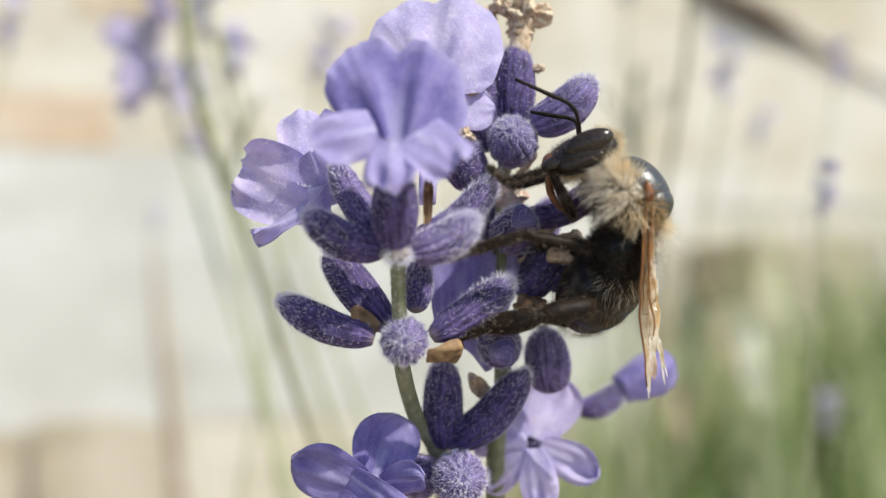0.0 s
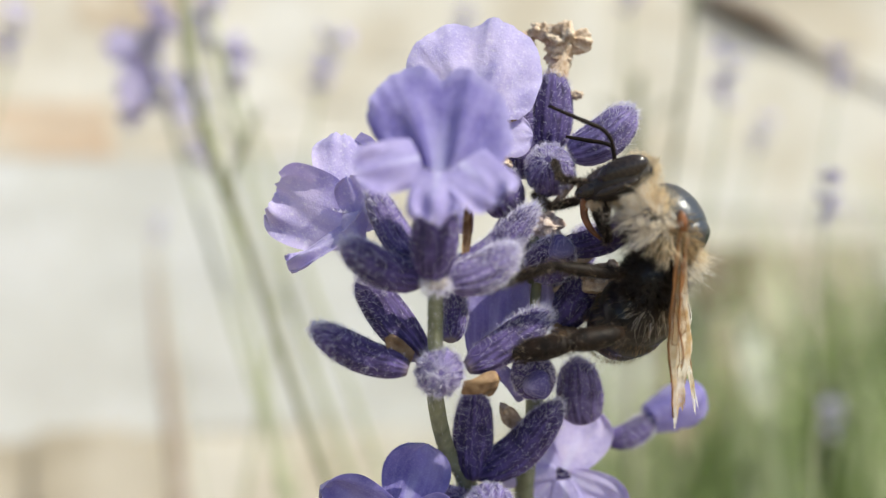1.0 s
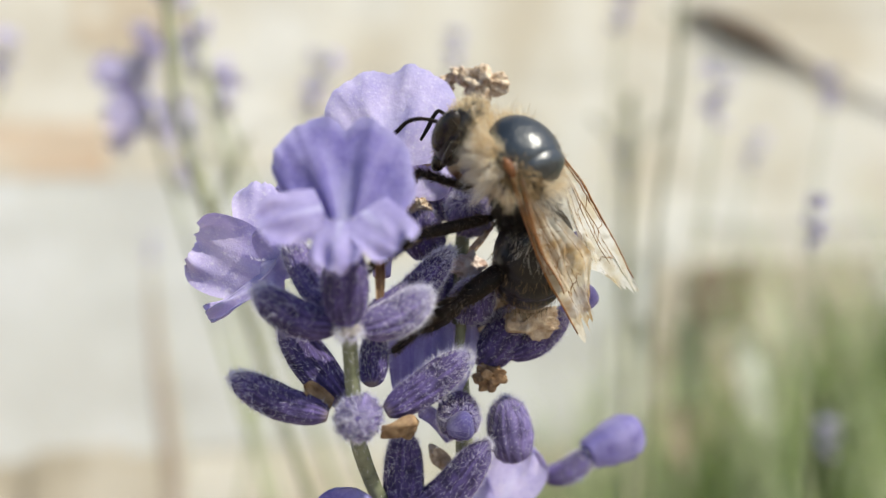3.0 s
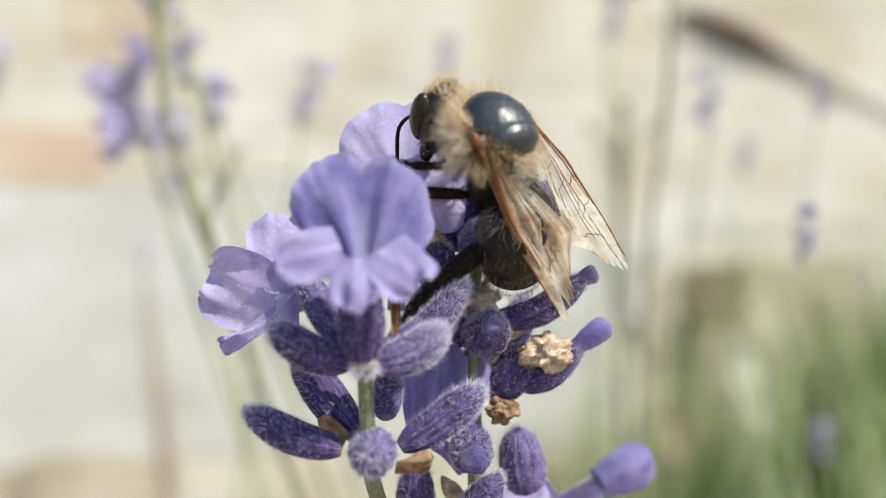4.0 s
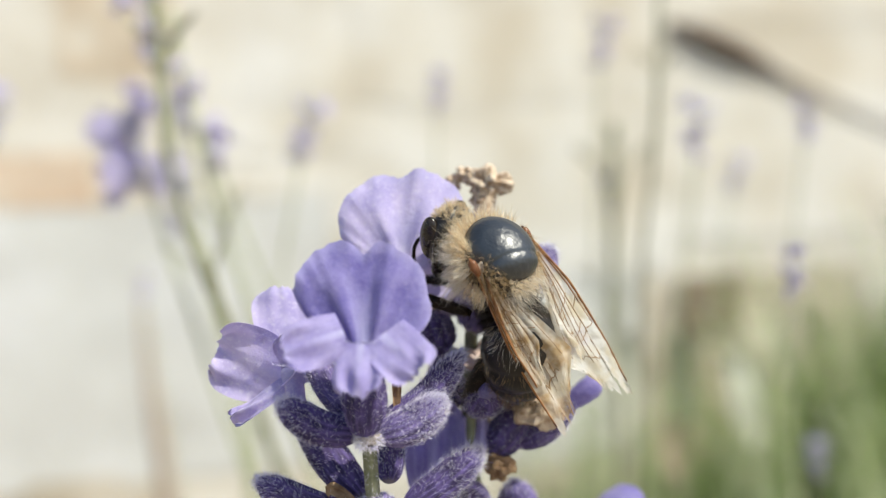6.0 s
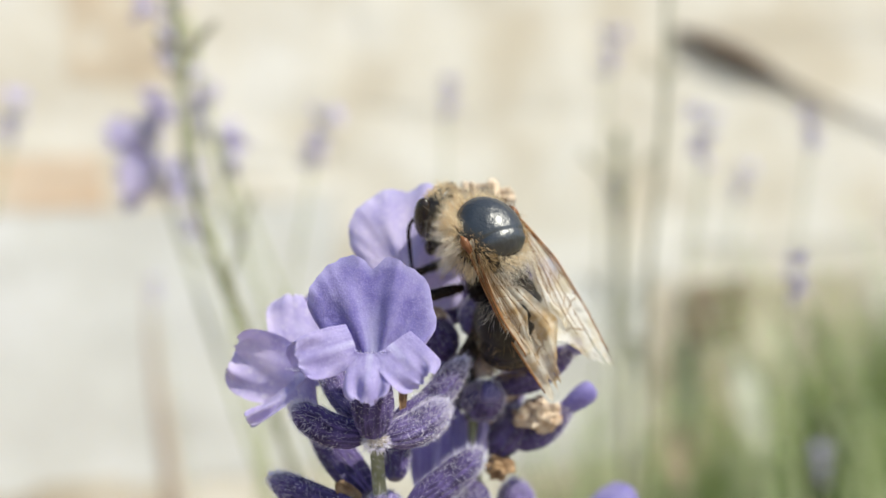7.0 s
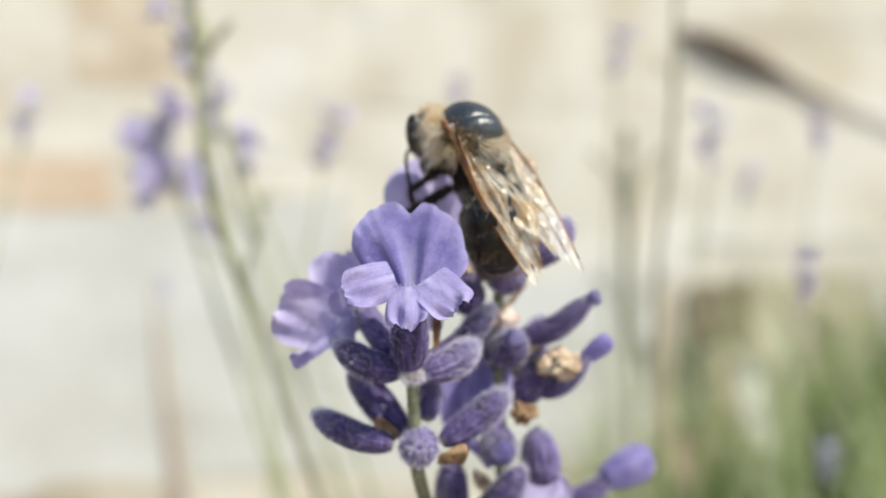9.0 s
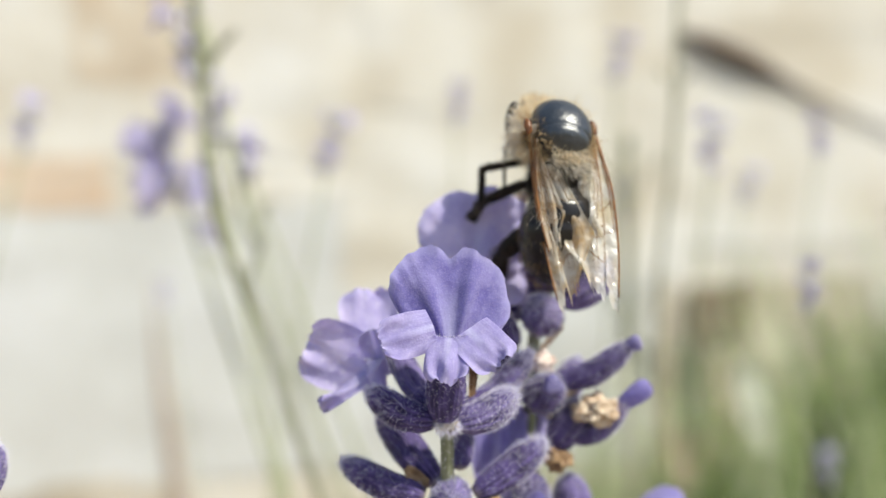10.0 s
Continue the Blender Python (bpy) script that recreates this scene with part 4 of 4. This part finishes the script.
bract(side_sprig, SIDE_FOOT, (-32.0, 49.3, -5.4), (-32.0, 49.2, -1.3), (0.9, -0.4, 0), 0.7, STRAW, label="yellowed papery bract")
SWAYING = [(front_sprig, FRONT_FOOT), (back_sprig, BACK_FOOT)]

# ---- the bee: x ahead, y to its left, z to its back ----
BEE = [
    (0, (11.24, 52.72, 2.74), (-0.58, 0, 0.81), (0.81, -0.12, 0.58)),
    (0.5, (11.21, 52.78, 2.83), (-0.57, 0.02, 0.82), (0.81, -0.16, 0.57)),
    (1, (10.9, 52.85, 3.02), (-0.56, 0.03, 0.83), (0.81, -0.2, 0.55)),
    (1.5, (10.49, 52.83, 4.67), (-0.58, 0.04, 0.82), (0.77, -0.3, 0.56)),
    (2, (9.86, 52.38, 6.13), (-0.61, 0.03, 0.79), (0.68, -0.49, 0.54)),
    (2.5, (8.4, 51.15, 7.08), (-0.69, -0.01, 0.72), (0.56, -0.64, 0.53)),
    (4, (4.88, 51.27, 12.82), (-0.71, 0.13, 0.69), (0.4, -0.73, 0.55)),
    (4.5, (5, 51.3, 12.8), (-0.72, 0.16, 0.68), (0.35, -0.75, 0.55)),
    (5, (4.78, 51.31, 12.61), (-0.72, 0.17, 0.67), (0.33, -0.76, 0.56)),
    (5.5, (4.84, 51.31, 11.37), (-0.72, 0.2, 0.66), (0.31, -0.77, 0.56)),
    (6, (5.46, 51.28, 10.09), (-0.64, 0.26, 0.72), (0.33, -0.76, 0.56)),
    (7.5, (3.33, 51.27, 14.43), (-0.68, 0.24, 0.7), (0.32, -0.75, 0.57)),
    (8, (3.19, 50.93, 15.06), (-0.64, 0.35, 0.68), (0.31, -0.69, 0.64)),
    (8.5, (3.25, 50.74, 16.05), (-0.63, 0.45, 0.64), (0.30, -0.61, 0.73)),
    (9, (1.74, 50.62, 16.4), (-0.63, 0.51, 0.59), (0.28, -0.55, 0.78)),
    (9.5, (3.0, 50.81, 17.8), (-0.47, 0.55, 0.69), (0.25, -0.67, 0.70)),
    (10, (4.85, 50.99, 19.1), (-0.24, 0.54, 0.81), (0.26, -0.76, 0.59)),
]
bee = tagged(new("bee"), "furry dark solitary bee with ragged amber wings clinging to the lavender", "bee")


def bee_part(name, geo, mat, parent=None, label="", kind=""):
    return part(name, geo.mesh(name, mat), parent or bee, label, kind)


def rotated(pitch):
    a = radians(pitch)
    return np.array(((math.cos(a), 0, math.sin(a)), (0, 1, 0), (-math.sin(a), 0, math.cos(a))))


def coat(centre, axes, rotation, count, choose, length, width=0.0105, spread=0.3, lean=(0, 0, 0), curl=0.3, clumps=0):
    """Hairs on an ellipsoid wherever choose(direction) is true."""
    g = Geo()
    d = rng.normal(size=(count, 3))
    d /= np.linalg.norm(d, axis=1)[:, None]
    d = d[[bool(choose(q)) for q in d]]
    R = np.eye(3) if rotation is None else rotation
    roots = np.array(centre) + (d * np.array(axes) * 0.98) @ R.T
    nrm = (d / np.array(axes)) @ R.T
    nrm /= np.linalg.norm(nrm, axis=1)[:, None]
    hairs(g, roots, nrm, length, width, lean, spread, curl, clumps)
    return g


g = Geo()
g.add(*ellipsoid((0, 0, 0), (2.65, 2.45, 2.05)))
thorax = bee_part("thorax", g, CUTICLE)
g = Geo()
def shield_shape(d):
    seam = 0.045 * math.exp(-((d[0] + 0.50 - 0.28 * d[1]) / 0.035) ** 2)
    line = 0.010 * math.exp(-(d[1] / 0.03) ** 2) * (d[0] > -0.45)
    return 1 + 0.05 * math.exp(-((d[0] + 0.70 - 0.28 * d[1]) / 0.16) ** 2) - (seam + line) * (d[2] > 0)


g.add(*ellipsoid((0.22, -0.1, 0.93), (2.40, 2.18, 1.68), None, 72, 48, shield_shape))
bee_part("shield", g, SHIELD, thorax, "bald glossy blue-black back shield")
bald = lambda q: q[2] > 0.4 and (q[0] * 2.65 - 0.15) ** 2 / 2.35 ** 2 + (q[1] * 2.45) ** 2 / 1.9 ** 2 < 1
BODY = (2.65, 2.45, 2.05)
bee_part("fur", coat((0, 0, 0), BODY, None, 20000, lambda q: not bald(q) and q[2] > 0.05 and q[0] > 0.35, 1.25, 0.013, lean=(0.5, 0, 0.15), clumps=700), FUR_TAN, thorax, "dense tan collar of fur before the shield", "stuff")
bee_part("fur", coat((0, 0, 0), BODY, None, 10000, lambda q: not bald(q) and q[2] > 0.2 and q[0] <= 0.35 and not (abs(q[1]) > 0.55 and q[0] < 0.25), 0.8, lean=(-0.3, 0, 0.1)), FUR_TAN, thorax, "short tan fur round the shield", "stuff")
bee_part("fur", coat((0, 0, 0), BODY, None, 22000, lambda q: -0.6 < q[2] < 0.3 and q[0] > 0.05, 1.3, 0.013, lean=(-0.25, 0, -0.25), clumps=330), FUR_PALE, thorax, "long pale fur on the flanks", "stuff")
bee_part("fur", coat((0, 0, 0), BODY, None, 4500, lambda q: -0.2 < q[2] < 0.55 and q[0] < -0.8, 1.35, lean=(-0.5, 0, 0.1), clumps=260), FUR_PALE, thorax, "pale fringe behind the shield", "stuff")
bee_part("fur", coat((0, 0, 0), BODY, None, 10000, lambda q: -0.5 < q[2] < 0.1 and -0.5 < q[0] <= 0.05, 1.1, 0.012, lean=(-0.4, 0, -0.2), clumps=260), FUR_TAN, thorax, "tan fur under the wing roots", "stuff")
bee_part("fur", coat((0, 0, 0), BODY, None, 14000, lambda q: q[2] > 0.05 and abs(q[1]) > 0.6 and -0.85 < q[0] < 0.25, 0.65, 0.011, lean=(-0.9, 0, 0.2), clumps=300), FUR_SIDE, thorax, "short brown and tan fur beside the shield", "stuff")
bee_part("fur", coat((0, 0, 0), BODY, None, 6000, lambda q: q[2] < -0.4, 0.8), FUR_DARK, thorax, "dark fur below", "stuff")

HEAD, HEAD_R = (4.05, 0, -0.55), rotated(-14)
HEAD_AXES = (1.18, 1.9, 2.4)
g = Geo()
g.add(*ellipsoid(HEAD, HEAD_AXES, HEAD_R, shape=lambda d: 1 - 0.12 * max(0, -d[2]) * abs(d[1])))
head = bee_part("head", g, CUTICLE)
ANTENNAE = []
for side in (1, -1):
    g = Geo()
    g.add(*ellipsoid(np.array(HEAD) + (0.36, side * 1.40, 0.6), (0.74, 0.60, 1.55), HEAD_R, 18, 26))
    bee_part("eye", g, EYE_MAT, head, "large glossy black compound eye")
    g = Geo()
    g.add(*ellipsoid(np.array(HEAD) + (-0.30, side * 1.70, -0.25), (0.30, 0.32, 1.35), HEAD_R, 14, 18))
    g.add(*ellipsoid(np.array(HEAD) + (0.55, side * 0.95, -1.75), (0.45, 0.5, 0.8), HEAD_R, 14, 18))
    bee_part("cheek", g, EYE_MAT, head, "glossy black cheek and jaw")
    g = Geo()
    a = np.array(HEAD) + (1.05, side * 0.45, 0.55)
    reach = ((0.75, 0.3, 0.4), (1.3, 0.5, 0.55), (2.0, 0.65, 0.45), (3.1, 0.85, -0.2), (4.9, 1.0, -1.25)) if side > 0 else ((0.7, 0.3, 0.35), (1.05, 0.45, 0.3), (1.5, 0.55, -0.05), (2.2, 0.7, -0.75), (3.0, 0.8, -1.5))
    g.add(*tube(spline([a] + [a + np.array((x, side * y, z)) for x, y, z in reach], 30), (0.14, 0.11, 0.13, 0.13, 0.14, 0.10), 8, 0, 0, 0.04))
    ANTENNAE.append((bee_part("antenna", g, LEG, head, "thin black elbowed antenna"), a))
g = Geo()
g.add(*ellipsoid(np.array(HEAD) + (0.75, 0, -1.75), (0.55, 0.95, 0.55), HEAD_R, 12, 18))
g.add(*tube(spline([np.array(HEAD) + (0.35, 0, -2.1), np.array(HEAD) + (-0.5, 0, -2.75), np.array(HEAD) + (-1.4, 0, -2.95), np.array(HEAD) + (-2.35, 0, -2.8)], 16), (0.26, 0.24, 0.2, 0.1), 8))
bee_part("mouthparts", g, RUST, head, "brown jaws and tongue")
bee_part("fur", coat(HEAD, HEAD_AXES, HEAD_R, 2600, lambda q: q[0] > 0.25 and q[2] < 0.1, 0.3, 0.010, lean=(0.2, 0, -0.5)), LEG_FUR, head, "short dark hairs on the face", "stuff")
bee_part("fur", coat(HEAD, HEAD_AXES, HEAD_R, 9000, lambda q: abs(q[1]) < 0.5 and (q[2] > 0.45 or q[0] < -0.4), 0.5, clumps=360), FUR_TAN, head, "tan fur on the crown", "stuff")

ABDOMEN, ABD_R = (-4.6, -0.35, -4.7), rotated(-60)
ABD_AXES = (3.95, 2.85, 2.5)
g = Geo()
g.add(*ellipsoid(ABDOMEN, ABD_AXES, ABD_R, 48, 36, lambda d: (1 - 0.045 * (0.5 + 0.5 * math.cos(d[0] * 15)) ** 4) * (1 - 0.10 * max(0, -d[0]) ** 2)))
abdomen = bee_part("abdomen", g, ABDOMEN_MAT, label="dark banded abdomen")
BACKWARD = -1.2 * ABD_R[:, 0]
bee_part("fur", coat(ABDOMEN, ABD_AXES, ABD_R, 3500, lambda q: True, 0.28, 0.007, lean=1.8 * BACKWARD, spread=0.2), FUR_DARK, abdomen, "short dark fur", "stuff")
bee_part("fur", coat(ABDOMEN, ABD_AXES, ABD_R, 4500, lambda q: q[0] < 0.35 and math.cos(q[0] * 15) > 0.2 and (q[1] > 0.25 or q[0] < -0.5), 0.55, 0.009, lean=1.3 * BACKWARD, spread=0.25, clumps=500), FUR_BROWN, abdomen, "thin golden bands of hair", "stuff")
bee_part("fur", coat(ABDOMEN, ABD_AXES, ABD_R, 3200, lambda q: 0.45 < q[0] < 0.85 and abs(q[1]) > 0.4 and q[2] > -0.3, 0.95, 0.010, lean=0.6 * BACKWARD, clumps=120), FUR_PALE, abdomen, "pale tufts at the waist", "stuff")
g = Geo()
g.add(*ellipsoid((-2.0, -0.1, -2.0), (2.0, 1.75, 1.65), rotated(-60)))
waist = bee_part("waist", g, ABDOMEN_MAT)
bee_part("fur", coat((-2.0, -0.1, -2.0), (2.0, 1.75, 1.65), rotated(-60), 9000, lambda q: True, 0.7, 0.012, clumps=300), FUR_DARK, waist, "short black fur", "stuff")


def wing(side, base, along, span, chord, lift, seed, inward=(0.0, 0.9, 0.45), bulge=0.35):
    """A crumpled, ragged wing; its front rim lies outward."""
    along = unit(along)
    inward = np.array((inward[0], -side * inward[1], inward[2]))
    across = unit(inward - along * (inward @ along))
    normal = np.cross(along, across) * -side
    nu, ns = 60, 30
    g = Geo()

    def at(u, s):
        c = chord * (0.16 + 0.84 * math.sin(min(1, u * 1.25) * math.pi / 2) ** 1.4)
        ragged = 0.15 * noise.noise(Vector((s * 7 + seed, seed, 0))) + 0.12 * s * s - 0.05 + 0.10 * noise.noise(Vector((s * 19 + seed, seed, 3)))
        uu = u * (1 - max(0, u - 0.55) * 2 * (ragged + 0.10 * s))
        sag = lift * math.sin(u * 2.6) + 0.22 * noise.noise(Vector((u * 4, s * 5 + seed, 0))) * min(1, u * 3) + 0.07 * noise.noise(Vector((u * 26, s * 9 + seed, 2))) + 0.10 * math.sin(s * 12 + u * 3 + seed) * min(1, u * 3)
        bow = bulge * math.sin(u * math.pi)
        tail = 1 - 0.5 * max(0, u - 0.72) / 0.28 * s
        return np.array(base) + along * span * uu + across * (c * s * tail - bow) + normal * sag

    g.add([at(i / nu, k / ns) for i in range(nu + 1) for k in range(ns + 1)],
          [(i * (ns + 1) + k, i * (ns + 1) + k + 1, (i + 1) * (ns + 1) + k + 1, (i + 1) * (ns + 1) + k) for i in range(nu) for k in range(ns) if not (i > nu - 4 and noise.noise(Vector((k * 0.45, i * 0.4, seed))) > 0.3)])
    w = bee_part("wing", g, WING_AMBER if side > 0 else WING_CLEAR, label="ragged amber translucent wing")
    for s0, s1, u0, u1, r in ((0.0, 0.0, 0, 0.97, 0.085), (0.10, 0.06, 0.02, 0.62, 0.05), (0.3, 0.22, 0.04, 0.9, 0.04), (0.55, 0.5, 0.05, 0.8, 0.035), (0.85, 0.8, 0.08, 0.7, 0.03), (0.06, 0.5, 0.62, 0.66, 0.035), (0.22, 0.75, 0.4, 0.46, 0.035), (0.24, 0.62, 0.8, 0.74, 0.035), (0.08, 0.26, 0.45, 0.5, 0.04), (0.28, 0.55, 0.58, 0.62, 0.03), (0.5, 0.85, 0.3, 0.36, 0.03), (0.42, 0.4, 0.1, 0.85, 0.03)):
        v = Geo()
        v.add(*tube([at(u0 + (u1 - u0) * q / 14, s0 + (s1 - s0) * q / 14) for q in range(15)], (r, r, r * 0.6), 6))
        bee_part("vein", v, VEIN if r > 0.045 else VEIN_FINE, w)
    return w


wing(1, (0.2, 2.5, 1.2), (-0.84, -0.12, -0.56), 11.8, 3.5, 0.35, 1.0, (0, 0.86, 0.56))
right_wing = wing(-1, (0.2, -2.5, 1.2), (-0.90, -0.11, -0.42), 11.9, 3.8, 0.3, 4.0, (0.05, 0.9, -0.12), 0.75)
for side in (1, -1):
    wing(side, (-0.8, side * 2.2, 0.9), (-0.84, -0.08, -0.58 if side > 0 else -0.50), 7.6, 1.7, 0.15, 7.0 + side)
    g = Geo()
    g.add(*ellipsoid((0.15, side * 2.52, 1.15), (0.6, 0.26, 0.28), rotated(-20), 14, 16, lambda d: 1 + 0.2 * noise.noise(Vector(d) * 2)))
    bee_part("wing_root", g, RUST, label="rust-brown wing root")


def leg(points, radii, fuzz=1500, length=0.34):
    """A jointed leg, thinner at the joints, with bristles."""
    g = Geo()
    h = Geo()
    joints = [np.array(p, float) for p in points]
    for a, b, r in zip(joints, joints[1:], radii):
        g.add(*tube([a + (b - a) * q / 8 for q in range(9)], np.array((0.6, 0.95, 1.0, 0.95, 0.6)) * r, 10, 0, 0, 0.03))
        g.add(*ellipsoid(b, (r * 0.62,) * 3, None, 8, 10))
        q = rng.uniform(0, 1, fuzz)
        nr = rng.normal(size=(fuzz, 3))
        nr /= np.linalg.norm(nr, axis=1)[:, None]
        hairs(h, a + np.outer(q, b - a) + nr * r * 0.8, nr, length, 0.013, unit(b - a) * 0.7, 0.3)
    ob = bee_part("leg", g, LEG, label="black jointed bristly leg")
    bee_part("bristles", h, LEG_FUR, ob, kind="stuff")
    return ob


fore_leg = [(1.27, 0.61, -3.17), (4.49, 1.05, -2.69), (5.45, 1.37, -5.31), (6.67, 0.4, -5.58)]
mid_leg = [(-0.88, 1.33, -3.3), (2.3, 2.99, -6.16), (3.28, 2.84, -9.1), (3.67, 2.51, -10.5)]
hind_leg = [(-3.65, 1.36, -5.24), (-2.21, 2.72, -8.14), (-1.13, 2.06, -10.95), (-0.55, 1.36, -13.45)]
LEFT_LEGS = [(leg(fore_leg, (0.24, 0.19, 0.11)), fore_leg, ((0, (0.88, 0.16, -0.44)), (1, (1, 0.04, -0.04)), (2.5, (0.73, 0.44, -0.53)), (4.5, (0.21, 0.4, -0.89)), (5.5, (0.4, 0.41, -0.82)), (7.5, (-0.23, 0.28, -0.93)), (9, (-0.02, 0.09, -1)), (10, (-0.41, 0.68, -0.6)))), (leg(mid_leg, (0.38, 0.31, 0.15)), mid_leg, ((0, (0.57, 0.21, -0.8)), (1, (0.49, 0.29, -0.82)), (2.5, (0.38, 0.66, -0.65)), (4.5, (0.76, 0.57, -0.32)), (5.5, (0.86, 0.48, -0.16)), (7.5, (0.2, 0.79, -0.58)), (9, (0.33, 0.2, -0.92)), (10, (0.17, 0.26, -0.95)))), (leg(hind_leg, (0.7, 0.72, 0.25)), hind_leg, ((0, (0.4, 0.11, -0.91)), (1, (0.37, 0.2, -0.91)), (2.5, (0.23, 0.62, -0.75)), (4.5, (0.03, 0.46, -0.89)), (5.5, (-0.13, -0.05, -0.99)), (7.5, (-0.14, -0.11, -0.98)), (9, (0.2, -0.3, -0.93)), (10, (0.07, 0, -1))))]
leg([(1.1, -2.42, -3.1), (4.04, -2.99, -2.55), (4.93, -3.19, -5.03), (6.18, -3.64, -5.51)], (0.32, 0.28, 0.16))
leg([(-1.19, -1.91, -3.23), (-0.5, -3.6, -4.7), (0.9, -4.4, -6.0), (1.3, -4.9, -6.8)], (0.42, 0.40, 0.18))
leg([(-3.82, -1.68, -5.08), (-4.55, -3.4, -6.9), (-3.0, -4.2, -8.3), (-2.8, -5.0, -9.6)], (0.5, 0.62, 0.2))



# ---- what moves ----
def motions():
    for thing, foot in SWAYING:
        walk(thing, [(t, REST @ sway(*row) @ Matrix.Translation(Vector(foot) * MM)) for t, *row in SWAY])
    walk(side_sprig, [(t, REST @ Matrix.Translation(Vector(SIDE_FOOT) * MM + Vector((x * MM, 0, 0)))) for t, x in ((0, -3.0), (9, -1.0), (9.6, 1.9), (10, 0.5))])
    rows = []
    for (t, *row), (_, place, ahead, back) in zip(SWAY, BEE):
        x, z = Vector(ahead).normalized(), Vector(back).normalized()
        y = z.cross(x).normalized()
        m = Matrix((x, y, z)).transposed().to_4x4()
        m.translation = Vector(place) * MM
        rows.append((t, REST @ sway(*row) @ m))
    walk(bee, rows)
    turn = lambda x, z, a: Matrix.Translation(Vector((x, 0, z)) * MM) @ Matrix.Rotation(radians(a), 4, "Y") @ Matrix.Translation(Vector((-x, 0, -z)) * MM)
    waist_joint = Matrix.Translation(Vector((-2.0, 0, -1.2)) * MM)
    walk(abdomen, [(t, waist_joint @ Matrix.Rotation(radians(away), 4, "X") @ Matrix.Rotation(radians(under), 4, "Y") @ waist_joint.inverted())
                   for t, under, away in ((0, -15, -35), (1.5, -13, -32), (2.5, -5, -8), (4, 0, 0), (8, 0, 0), (10, 3, 0))])
    root = Matrix.Translation(Vector((0.2, -2.5, 1.2)) * MM)
    walk(right_wing, [(t, root @ Matrix.Rotation(radians(a), 4, "Z") @ root.inverted())
                      for t, a in ((0, 0), (1.5, 0), (2.5, 5), (4, 9), (5, 6), (6, 4), (7.5, 0), (8.5, -7), (10, -7))])
    for ob, base in ANTENNAE:
        at = Matrix.Translation(Vector(base) * MM)
        walk(ob, [(t, at @ Matrix.Rotation(radians(a), 4, "Y") @ at.inverted()) for t, a in ((0, 0), (1.5, 0), (2.5, 12), (4, 55), (10, 60))])
    for ob, joints, aims in LEFT_LEGS:
        root = Vector(joints[0]) * MM
        rest = (Vector(joints[2]) - Vector(joints[0])).normalized()
        walk(ob, [(t, Matrix.Translation(root) @ rest.rotation_difference(Vector(aim)).to_matrix().to_4x4() @ Matrix.Translation(-root)) for t, aim in aims])
    walk(head, [(t, turn(2.3, -0.2, a)) for t, a in ((0, 0), (1.5, 4), (2.5, 12), (4.0, 36), (7.5, 38), (9, 45), (10, 55))])


motions()
